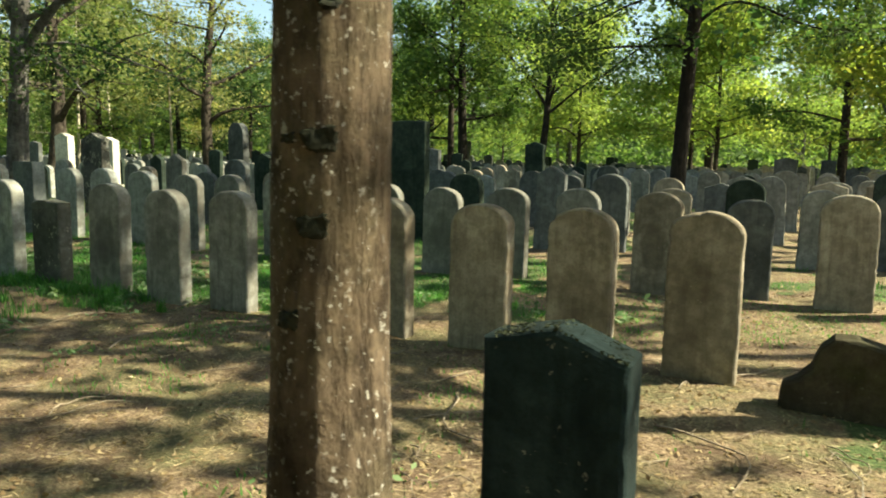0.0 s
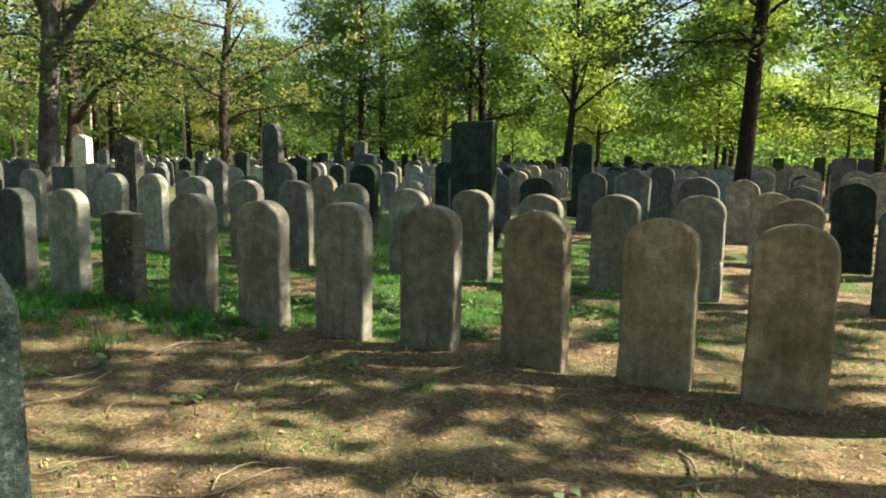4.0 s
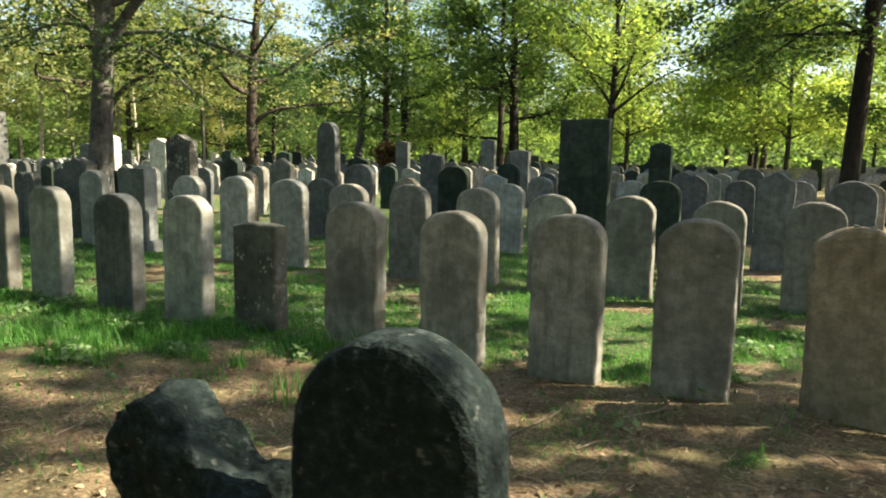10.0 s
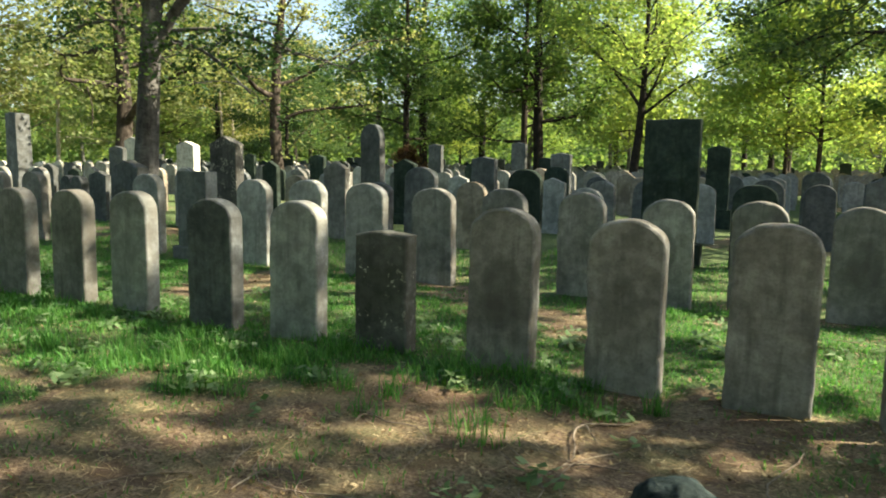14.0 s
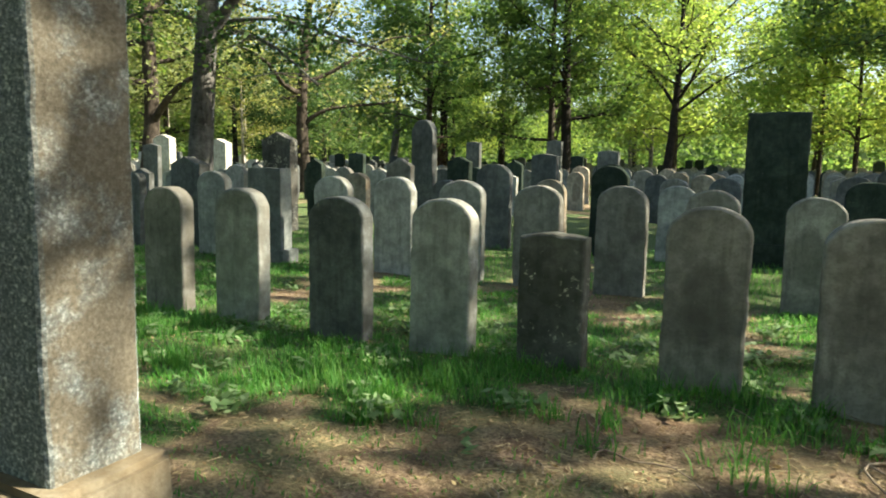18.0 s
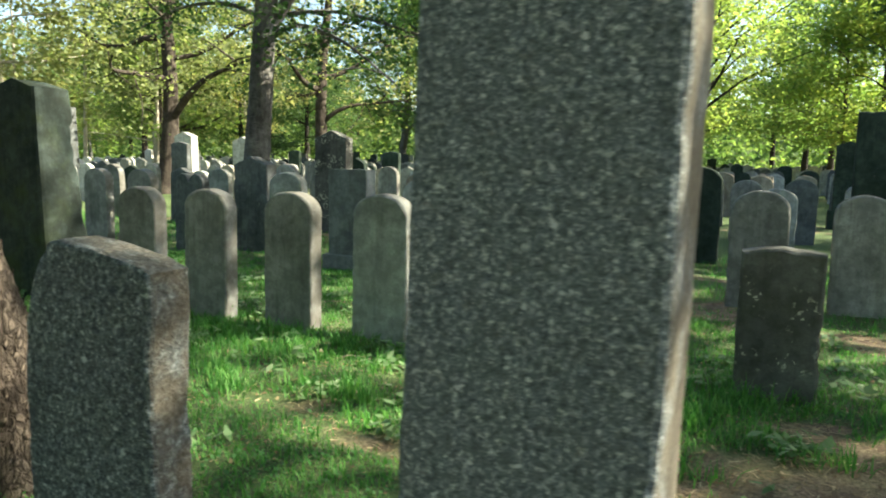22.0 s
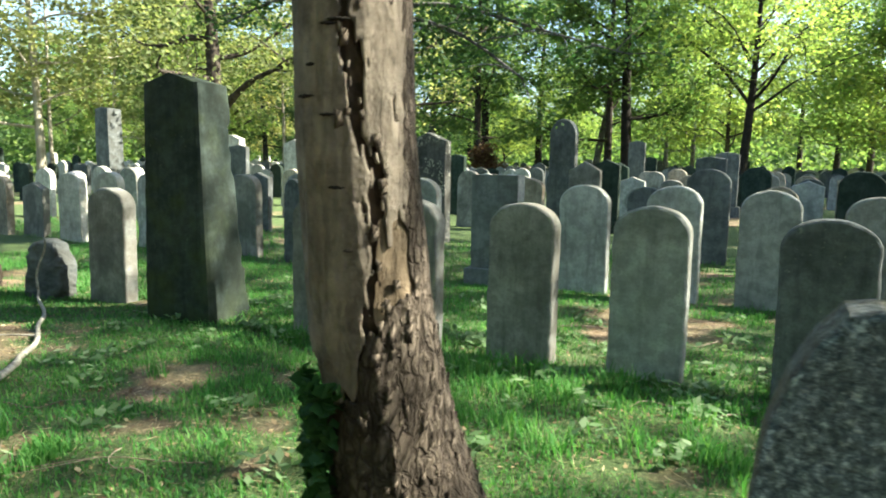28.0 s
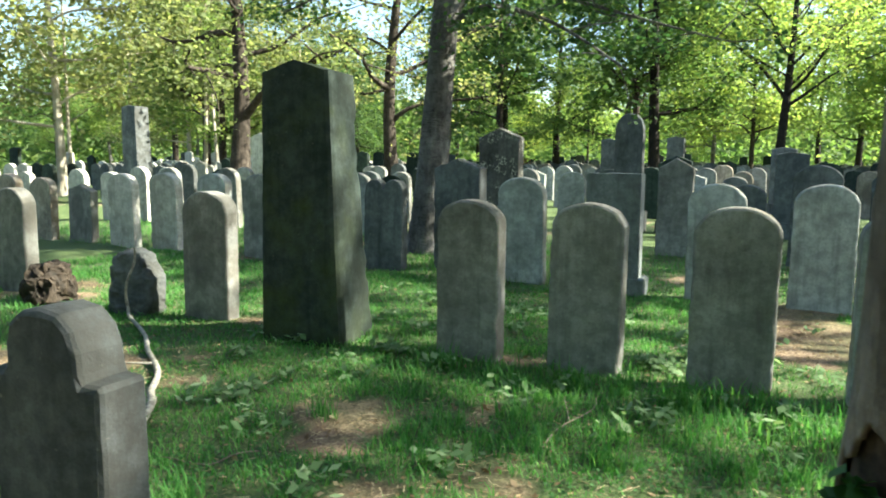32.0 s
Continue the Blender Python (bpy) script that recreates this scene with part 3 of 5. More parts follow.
ground_me = mesh_from("ground", np.stack([GX, GY, GZ], -1).reshape(-1, 3), gf, GROUND, True)
ground_me.attributes.new("turf", "FLOAT", "POINT").data.foreach_set("value", turf(GX, GY).astype(np.float32).ravel())
thing("ground", ground_me, Matrix(), "woodland cemetery ground of needle litter and grass", "ground", kind="structure")


# ---- headstones ----
def stand(x, y, turn=0.0, lean=0.0, tip=0.0):
    """A pose on the ground: turn about z, lean back, tip sideways, in degrees."""
    return pose(x, y, float(rough_height(x, y)) - 0.02, lean, tip, turn)


def headstone(x, y, w, h, mat, label, group, style="arch", depth=0.14, rise=None, seed=0, turn=0.0, lean=0.0, tip=0.0, chips=0.006, name="gravestone"):
    rise = rise or 0.36 * w
    pts = arch(w, h, rise, power=2.02) if style == "arch" else double_arch(w, h) if style == "double" else gable(w, h, rise)
    return thing(name, slab_mesh(name, pts, depth, mat, seed=seed, chips=chips), stand(x, y, turn, lean, tip), label, "gravestone", group)


R_A = "first row of gravestones"
row_a = [
    # x, width, height, material, lean, tip, turn, label
    (2.10, 0.50, 1.15, WARMSTONE, 0.5, 0.4, 1.0, "round-topped brown limestone gravestone, shaded"),
    (0.36, 0.49, 1.19, WARMSTONE, 0.8, -0.4, 0.5, "round-topped brown limestone gravestone beside a low broken stone"),
    (-0.515, 0.50, 1.19, WARMSTONE, 0.3, 0.5, -0.5, "round-topped brown limestone gravestone with a painted oval shadow"),
    (-1.33, 0.50, 1.185, WARMSTONE, 0.6, 0.3, 0.8, "round-topped brown limestone gravestone on needle litter"),
    (-2.22, 0.50, 1.18, WARMSTONE, 0.5, -0.3, -1.0, "round-topped limestone gravestone with a crumbling lichened top"),
    (-3.11, 0.49, 1.18, LIMESTONE, 0.4, 0.2, 0.5, "round-topped grey limestone gravestone on bare soil"),
    (-3.96, 0.50, 1.185, LIMESTONE, 0.6, 0.4, -0.6, "round-topped grey limestone gravestone with sunlit edge"),
    (-4.84, 0.50, 1.18, LIMESTONE, 0.2, -0.2, 0.4, "round-topped grey limestone gravestone at the edge of the grass"),
    (-5.73, 0.50, 1.185, LIMESTONE, 0.9, 0.5, 0.8, "round-topped grey limestone gravestone with a chipped edge"),
    (-7.58, 0.50, 1.185, PALESTONE, 0.8, 0.3, 0.6, "round-topped pale limestone gravestone in the grass"),
    (-8.51, 0.54, 1.175, GREYSTONE, 0.5, -0.4, -0.4, "round-topped dark slate-grey gravestone in the grass"),
    (-9.56, 0.50, 1.183, PALESTONE, 0.4, 0.3, 0.5, "round-topped pale streaked limestone gravestone in the grass"),
    (-10.46, 0.50, 1.182, LIMESTONE, 0.6, 0.2, -0.4, "round-topped grey gravestone with a dark oval painted as shadow"),
    (-11.385, 0.50, 1.182, LIMESTONE, 0.5, 0.3, 0.3, "round-topped grey gravestone with a painted dark oval shadow"),
    (-12.25, 0.49, 1.185, LIMESTONE, 0.8, -0.2, 0.6, "round-topped grey gravestone beside a tall black pillar"),
    (-14.80, 0.52, 1.17, LIMESTONE, 0.5, 0.6, 0.5, "round-topped pale gravestone with a flaking side"),
    (-17.55, 0.50, 1.12, LIMESTONE, 0.4, 0.3, 0.5, "round-topped grey gravestone in the grass"),
    (-18.50, 0.50, 1.12, LIMESTONE, 0.4, -0.6, -0.5, "round-topped grey gravestone in the grass"),
]
for k, (x, w, h, mat, lean, tip, turn, label) in enumerate(row_a):
    headstone(x, 0.0, w, h, mat, label, R_A, depth=0.155, seed=100 + k, turn=turn, lean=-lean, tip=tip, chips=0.013 if k == 4 else 0.006)
# pebbles laid on top of a stone, as visitors leave them
for dx, dz, sz in [(-0.035, 1.160, 0.030), (0.050, 1.148, 0.036), (0.115, 1.118, 0.028)]:
    thing("pebble", rock_mesh("pebble", (sz, sz * 0.9, sz * 0.7), PALESTONE, dx * 90, 0.3, 2), pose(-2.22 + dx, 0.07, float(rough_height(-2.22, 0.0)) + dz - 0.006, 0, 0, 40 * sz), "small pale pebble laid on a gravestone's top", "pebble", "pebbles on a gravestone")
# the small dark stone with cut shoulders
headstone(-6.72, 0.0, 0.47, 0.965, SPOTSTONE, "small dark gravestone spotted with white lichen", R_A, style="gable", depth=0.17, rise=0.03, seed=41, turn=1.0, lean=-0.5)
# low broken stone at the row's end
low = [(0.62, -0.1), (0.60, 0.16), (0.50, 0.34), (0.30, 0.44), (0.08, 0.50), (-0.03, 0.49), (-0.10, 0.42), (-0.15, 0.30), (-0.21, 0.22), (-0.29, 0.18), (-0.31, 0.10), (-0.31, -0.1)]
thing("broken_gravestone", slab_mesh("broken_gravestone", low, 0.2, MUDSTONE, chips=0.012, seed=5), stand(1.18, -0.35, -2), "low brown mossy broken gravestone with a curved shoulder", "gravestone", R_A)

# tall black pillar of the first row
pillar = empty_thing("grave_pillar", stand(-13.55, -0.30, 5.0), "tall black mossy gravestone pillar with a pointed top", "gravestone")


def pillar_mesh():
    """A battered four-sided shaft with a low ridged top; its back edge is broken away higher up."""
    zs = np.linspace(-0.12, 2.10, 56)
    u = np.clip(zs / 2.10, 0, 1)
    left, right = -0.335 + 0.035 * u, 0.370 - 0.075 * u
    front, back = 0.0 + 0.03 * u, 0.60 - 0.17 * u
    around = [(0, k / 14) for k in range(14)] + [(1, k / 12) for k in range(12)] + [(2, k / 14) for k in range(14)] + [(3, k / 12) for k in range(12)]
    rows = []
    for z, x0, x1, y0, y1 in zip(zs, left, right, front, back):
        ring = []
        for side, f in around:
            x, y = [(x0 + (x1 - x0) * f, y0), (x1, y0 + (y1 - y0) * f), (x1 - (x1 - x0) * f, y1), (x0, y1 - (y1 - y0) * f)][side]
            if f == 0:
                x, y = x + 0.010 * np.sign(0.02 - x), y + 0.010 * np.sign(0.25 - y)
            gone = 0.055 * max(0.0, noise.noise(Vector((3.1, 7.7, z * 2.6))) + 0.6 * noise.noise(Vector((1.3, 2.1, z * 8)))) + (0.03 if 0.45 < z < 1.75 else 0.0)
            if side == 1 and f > 0.6 or side == 2 and f < 0.35:
                y -= gone * (1.0 if side == 2 else (f - 0.6) / 0.4)
            p = Vector((x, y, z))
            x += 0.004 * noise.noise(p * 9) + 0.002 * noise.noise(p * 31)
            y += 0.004 * noise.noise(p * 9 + Vector((5, 5, 5))) + 0.002 * noise.noise(p * 31 + Vector((4, 2, 9)))
            ring.append((x, y, z))
        rows.append(ring)
    m = len(around)
    verts = [p for ring in rows for p in ring]
    faces = [[i * m + k, i * m + (k + 1) % m, (i + 1) * m + (k + 1) % m, (i + 1) * m + k] for i in range(len(zs) - 1) for k in range(m)]
    # the ridge runs from front to back
    o = len(verts)
    verts += [(-0.01, 0.035 + 0.385 * k / 6, 2.185 + 0.006 * math.sin(5 * k)) for k in range(7)]
    top, n7 = (len(zs) - 1) * m, 7
    front_edge, right_edge = [top + k for k in range(15)], [top + 14 + k for k in range(13)]
    back_edge, left_edge = [top + 26 + k for k in range(15)], [top + (40 + k) % m for k in range(12)] + [top]
    faces += [front_edge + [o]] + [back_edge + [o + 6]]
    faces += [right_edge + [o + k for k in range(6, -1, -1)]] + [left_edge + [o + k for k in range(n7)]]
    faces.append(list(range(m))[::-1])
    me = mesh_from("pillar_shaft", np.array(verts), faces, MOSSBLACK)
    b = bmesh.new()
    b.from_mesh(me)
    bmesh.ops.recalc_face_normals(b, faces=b.faces)
    b.to_mesh(me)
    b.free()
    return me


part("shaft", pillar_mesh(), pillar)

R_B = "second row of gravestones"
rng = np.random.default_rng(11)
for k, (x, w, h, mat, what) in enumerate([
    (2.35, 0.53, 1.18, WARMSTONE, "round-topped brown"), (1.38, 0.53, 1.20, WARMSTONE, "round-topped brown"), (0.45, 0.47, 1.10, GREYSTONE, "round-topped dark brown"),
    (-0.52, 0.53, 1.19, WARMSTONE, "round-topped brown"), (-1.45, 0.52, 1.17, LIMESTONE, "round-topped grey"), (-2.37, 0.54, 1.15, LIMESTONE, "round-topped grey"), (-3.27, 0.53, 1.15, LIMESTONE, "round-topped grey"),
    (-4.18, 0.53, 1.165, LIMESTONE, "round-topped grey"), (-5.06, 0.53, 1.18, LIMESTONE, "round-topped grey"), (-6.02, 0.53, 1.20, LIMESTONE, "round-topped grey"), (-6.95, 0.55, 1.22, LIMESTONE, "round-topped grey"),
    (-7.93, 0.57, 1.23, LIMESTONE, "round-topped grey"), (-8.90, 0.58, 1.25, PALESTONE, "round-topped pale"), (-9.84, 0.57, 1.26, PALESTONE, "round-topped pale"), (-10.82, 0.57, 1.25, PALESTONE, "round-topped pale"),
    (-12.94, 0.56, 1.25, PALESTONE, "round-topped pale"), (-14.85, 0.58, 1.20, GREYSTONE, "worn dark double-arched"), (-15.9, 0.55, 1.22, LIMESTONE, "round-topped grey"),
    (-16.85, 0.55, 1.22, LIMESTONE, "round-topped grey"), (-17.75, 0.55, 1.2, PALESTONE, "round-topped pale"), (-18.70, 0.55, 1.2, SUNLITSTONE, "round-topped sunlit-toned pale"), (-19.66, 0.57, 1.18, SUNLITSTONE, "round-topped sunlit-toned pale"),
    # the brown at -21.6 and -22.6 stands in for warm sunlight
    (-21.6, 0.55, 1.08, WARMSTONE, "round-topped brown"), (-22.6, 0.55, 1.15, WARMSTONE, "round-topped brown"), (-23.6, 0.55, 1.2, GREYSTONE, "round-topped dark"), (-24.6, 0.55, 1.2, LIMESTONE, "round-topped grey"),
]):
    headstone(x, 3.12 + rng.uniform(-0.05, 0.05), w, h, mat, style="double" if "double" in what else "arch", label=what + " limestone gravestone of the second row", group=R_B, depth=0.15, seed=200 + k, turn=rng.uniform(-1.5, 1.5), lean=rng.uniform(-1.2, 0.4), tip=rng.uniform(-0.8, 0.8))
headstone(-20.63, 3.1, 0.56, 0.98, LIMESTONE, "leaning broken limestone gravestone with a slanted top", R_B, style="gable", rise=0.10, seed=260, tip=2.0)
headstone(-13.98, 3.55, 0.66, 1.46, GREYSTONE, "rough dark gravestone with cut corners", R_B, style="gable", rise=0.12, depth=0.22, seed=261, chips=0.012)
# square block on a plinth
box = empty_thing("block_gravestone", stand(-11.867, 2.98), "flat-topped slate block gravestone on a low plinth", "gravestone", R_B)
part("block", block_mesh("grave_block", (0.585, 0.24, 1.145), SLATE, 0.008, 0.002, 3), box, pose(0, 0.13, 0.20))
part("plinth", block_mesh("grave_block_plinth", (0.72, 0.36, 0.26), SLATE, 0.012, 0.004, 4), box, pose(0, 0.13, -0.04))

# special stones farther back
R_C = "gravestones further back"


def stele(x, y, w, h, mat, label, top="gable", depth=0.2, base=0.3, seed=0, taper=0.0, rise=None):
    """A tall stone on a plinth."""
    ob = empty_thing("gravestone", stand(x, y), label, "gravestone", R_C)
    pts = arch(w, h - base, rise or 0.4 * w) if top == "arch" else gable(w, h - base, rise or 0.12 * w)
    part("stele", slab_mesh("stele", pts, depth, mat, seed=seed, taper=taper, batter=0.3 * depth * taper), ob, pose(0, 0, base))
    part("plinth", block_mesh("stele_plinth", (w + 0.16, depth + 0.16, base + 0.04), mat, 0.012, 0.004, seed), ob, pose(0, depth / 2, -0.03))
    return ob


stele(-5.54, 6.12, 0.79, 2.17, BLACKSTONE, "large flat-topped black slab gravestone on a plinth", depth=0.2, base=0.34, seed=31, rise=0.012)
headstone(-4.38, 6.2, 0.60, 1.25, BLACKSTONE, "round-topped black gravestone behind the rows", R_C, depth=0.2, seed=32)
stele(-13.06, 9.72, 0.56, 2.38, GREYSTONE, "tall grey stele with a pointed arch on a plinth", "arch", 0.24, 0.42, 33, rise=0.34)
stele(-12.12, 9.7, 0.55, 1.54, BLACKSTONE, "black gabled gravestone on a plinth", depth=0.2, base=0.25, seed=34, rise=0.12)
headstone(-14.53, 6.38, 0.72, 1.97, FLAKED, "tall dark grey gravestone with pale flaked patches", R_C, style="gable", rise=0.16, depth=0.24, seed=35)
stele(-5.53, 12.96, 0.52, 1.97, BLACKSTONE, "black gabled stele on a plinth", depth=0.2, base=0.45, seed=36, rise=0.09)
stele(-15.1, 17.0, 0.5, 2.1, GREYSTONE, "tall grey flat-topped stele", depth=0.2, base=0.3, seed=37, rise=0.04)
stele(-10.26, 15.9, 0.62, 1.8, GREYSTONE, "tall grey gravestone on a plinth", depth=0.22, base=0.3, seed=38, rise=0.06)
stele(-13.8, 21.7, 0.6, 2.3, GREYSTONE, "tall grey stele among back rows", depth=0.22, base=0.3, seed=39, rise=0.06)
stele(-28.0, 10.3, 0.64, 2.95, GREYSTONE, "tall tapering dark obelisk with a sunlit side on a plinth", depth=0.55, base=0.7, seed=40, taper=0.12, rise=0.04)
stele(-25.2, 12.9, 0.8, 2.2, SUNLITSTONE, "tall gabled stele with sunlight painted into its white", depth=0.3, base=0.3, seed=42, rise=0.14)
stele(-22.6, 12.9, 0.8, 2.1, SUNLITSTONE, "tall gabled stele with sunlight painted into its white", depth=0.3, base=0.3, seed=43, rise=0.14)
stele(-10.1, 9.7, 0.56, 1.62, GREYSTONE, "tall grey gravestone on a plinth", depth=0.2, base=0.3, seed=44, rise=0.05)
taken = [(-5.49, 6.12, 1.0), (-4.38, 6.2, 0.8), (-13.04, 9.75, 0.85), (-12.12, 9.7, 0.8), (-14.53, 6.38, 0.9), (-5.53, 12.96, 0.8), (-15.1, 17.0, 0.8), (-10.26, 15.9, 0.9),
         (-13.8, 21.7, 0.9), (-28, 10.3, 1.3), (-25.2, 12.9, 1.0), (-22.6, 12.9, 1.0), (-10.1, 9.7, 0.8), (-1.69, 11.76, 0.9), (-14.9, 4.94, 0.6), (-10.6, 27.6, 1.5), (-24.4, 20.0, 1.0), (-27.0, 13.8, 1.0)]

# plain rows behind: a few shapes, many stones
kinds = [("arch", 0.54, 1.20, 0.20), ("arch", 0.56, 1.24, 0.26), ("arch", 0.52, 1.14, 0.16), ("gable", 0.55, 1.20, 0.10), ("gable", 0.50, 1.45, 0.14), ("arch", 0.58, 1.38, 0.22), ("gable", 0.56, 1.75, 0.06)]
words = {"weathered_limestone": "grey limestone", "pale_limestone": "pale limestone", "grey_slate_stone": "dark grey", "black_stone": "black", "brown_limestone": "brown limestone", "sunlit_limestone": "sunlit-toned pale limestone"}
shapes = {}
rng = np.random.default_rng(5)
far_pieces = {}
for row in range(2, 20):
    y0 = 3.2 * row - 0.1
    x = 5.0 + 0.10 * row
    while x > -26 - 2.6 * row:
        x -= rng.uniform(0.90, 1.06)
        xx, yy = x + rng.uniform(-0.06, 0.06), y0 + rng.uniform(-0.12, 0.12)
        if rng.random() < 0.10 or any(abs(xx - a) < r and abs(yy - b) < 1.4 for a, b, r in taken):
            continue
        pick = rng.choice(7, p=[0.32, 0.22, 0.16, 0.10, 0.08, 0.07, 0.05])
        style, w, h, rise = kinds[pick]
        mat = [LIMESTONE, PALESTONE, WARMSTONE, GREYSTONE, BLACKSTONE][rng.choice(5, p=[0.42, 0.22, 0.12, 0.15, 0.09] if pick < 4 else [0.15, 0.12, 0.05, 0.33, 0.35])]
        if xx > -3 and mat is PALESTONE:
            mat = WARMSTONE
        # stones far to the left get the colour with painted sunlight
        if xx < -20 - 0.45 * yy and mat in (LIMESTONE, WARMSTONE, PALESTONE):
            mat = SUNLITSTONE
        m = stand(xx, yy, rng.uniform(-3, 3), rng.uniform(-2, 1), rng.uniform(-1.5, 1.5))
        if row <= 6:
            key = (pick, mat.name)
            if key not in shapes:
                shapes[key] = slab_mesh("gravestone", arch(w, h, rise) if style == "arch" else gable(w, h, rise), 0.15, mat, seed=300 + pick)
            ob = thing("gravestone", shapes[key], m, ("round-topped " if style == "arch" else "gabled ") + words[mat.name] + " gravestone in a back row", "gravestone", R_C)
            s = rng.uniform(0.94, 1.06)
            ob.scale = (rng.uniform(0.94, 1.08), 1, s)
        else:
            pts = np.array(arch(w, h, rise, 8) if style == "arch" else gable(w, h, rise))
            n = len(pts)
            v = np.concatenate([np.stack([pts[:, 0], np.full(n, d), pts[:, 1]], 1) for d in (0.0, 0.15)])
            v = v @ np.array(m.to_3x3()).T + np.array(m.translation)
            far_pieces.setdefault(mat.name, []).append((v, n))
for mname, pieces in far_pieces.items():
    vs, fs, o = [], [], 0
    for v, n in pieces:
        vs.append(v)
        fs += [list(range(o, o + n)), list(range(o + 2 * n - 1, o + n - 1, -1))] + [[o + (i + 1) % n, o + i, o + n + i, o + n + (i + 1) % n] for i in range(n)]
        o += 2 * n
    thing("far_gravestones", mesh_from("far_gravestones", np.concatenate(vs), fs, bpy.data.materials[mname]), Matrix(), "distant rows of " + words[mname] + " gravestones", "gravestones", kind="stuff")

# ---- stones close to the path ----
R_Z = "gravestones beside the path"
# black gabled stone
G = [(0.255, -0.1), (0.255, 0.5), (0.255, 0.985), (0.15, 1.025), (0.035, 1.065), (-0.08, 1.043), (-0.195, 1.012), (-0.198, 0.5), (-0.205, -0.1)]
thing("gravestone", slab_mesh("black_gable_stone", G, 0.17, TEALSTONE, chips=0.006, seed=51), stand(0.26, -3.05, 0.0), "small black gravestone with a gabled mossy top", "gravestone", R_Z)
# moss along its top
moss_rng = np.random.default_rng(12)
mc = np.array([(u, v, np.interp(u, [-0.195, 0.035, 0.255], [1.012, 1.065, 0.985])) for u, v in zip(moss_rng.uniform(-0.185, 0.245, 900), moss_rng.uniform(0.0, 0.165, 900))])
mc = mc[vnoise(mc[:, 0], mc[:, 1], 16.0, 44) > 0.42]
mv, mf = leaf_quads(mc, 0.011, moss_rng, 0.3, 1.3)
thing("moss", mesh_from("moss", mv, mf, MOSS), stand(0.26, -3.05, 0.0), "dark moss on a black gravestone top", "moss", kind="stuff")
# dark round stone
thing("gravestone", slab_mesh("dark_round_stone", arch(0.48, 1.195, 0.24, 24), 0.17, ROUGHGRANITE, bevel=0.02, chips=0.006, seed=52), stand(-3.335, -3.40, 0.0, 0, 0), "blackened rough granite gravestone with a semicircular top", "gravestone", R_Z)
# broken rock-like stone
ROCK = [(0.25, -0.1), (0.25, 0.35), (0.248, 0.62), (0.24, 0.77), (0.20, 0.77), (0.14, 0.78), (0.10, 0.81), (0.06, 0.845), (0.005, 0.87), (-0.03, 0.935), (-0.085, 0.97), (-0.15, 0.95), (-0.20, 0.88), (-0.215, 0.82), (-0.20, 0.66), (-0.215, 0.35), (-0.215, -0.1)]
thing("broken_gravestone", roughen(slab_mesh("rough_broken_stone", [(x, 0.96 * z) for x, z in ROCK], 0.24, ROUGHGRANITE, bevel=0.03, chips=0.02, seed=58), 5, 0.026, 9.0, 4, 0.016, True), stand(-3.945, -3.42), "blackened broken gravestone like a rough rock", "gravestone", R_Z)
# tall granite slab on a sandstone plinth
slab = empty_thing("gravestone", pose(-7.14, -3.47, -0.02, 0, 0.4, 0), "tall grey speckled granite slab on a sandstone plinth", "gravestone", R_Z)
K = [(0.238, 0.56), (0.240, 1.0), (0.246, 1.7), (0.246, 2.25), (0.11, 2.36), (0.0, 2.40), (-0.11, 2.36), (-0.222, 2.25), (-0.236, 1.7), (-0.258, 1.0), (-0.275, 0.56)]
part("slab", slab_mesh("granite_slab", K, 0.285, GRANITE, bevel=0.010, chips=0.004, seed=53), slab)
part("plinth", block_mesh("sandstone_plinth", (0.63, 0.40, 0.66), PLINTH, 0.022, 0.012, 6), slab, pose(0.0, 0.14, -0.05), "worn pale sandstone plinth")
# low granite stone with a slanted top
N = [(0.255, -0.1), (0.255, 0.4), (0.262, 0.60), (0.247, 0.70), (0.262, 0.82), (0.270, 1.0), (0.268, 1.120), (0.20, 1.142), (0.05, 1.170), (-0.10, 1.190), (-0.150, 1.184), (-0.195, 1.13), (-0.235, 1.05), (-0.275, 0.92), (-0.295, 0.68), (-0.295, 0.3), (-0.295, -0.1)]
thing("gravestone", slab_mesh("granite_low_stone", N, 0.145, STREAKGRANITE, bevel=0.010, chips=0.006, seed=54), stand(-8.52, -3.31, 0.0, 0, 0), "grey granite gravestone with a slanted chipped top", "gravestone", R_Z)
# stone with stepped shoulders
H = [(0.27, -0.1), (0.27, 0.4), (0.27, 0.745), (0.258, 0.76), (0.19, 0.765), (0.183, 0.79), (0.178, 0.855), (0.15, 0.925), (0.09, 0.97), (0.0, 0.985), (-0.09, 0.97), (-0.15, 0.925), (-0.178, 0.855), (-0.183, 0.79), (-0.19, 0.765), (-0.258, 0.76), (-0.27, 0.745), (-0.27, 0.4), (-0.27, -0.1)]
thing("gravestone", slab_mesh("shouldered_stone", H, 0.18, GREYSTONE, bevel=0.014, chips=0.006, seed=55), stand(-12.29, -3.2, 0.0), "dark blue-grey gravestone with stepped shoulders", "gravestone", R_Z)
# broken stone and stump
STUB = [(1.14 * x, 1.13 * z) for x, z in [(0.22, -0.1), (0.225, 0.2), (0.205, 0.36), (0.16, 0.46), (0.08, 0.53), (-0.02, 0.555), (-0.12, 0.54), (-0.19, 0.49), (-0.215, 0.40), (-0.205, 0.2), (-0.22, -0.1)]]
thing("broken_gravestone", roughen(slab_mesh("broken_stub", STUB, 0.24, GREYSTONE, bevel=0.03, chips=0.014, seed=21), 3, 0.022, 9.0, 2, 0.02, True), stand(-15.62, -0.16, 6, -6), "dark broken gravestone stub in the grass", "gravestone", R_A)
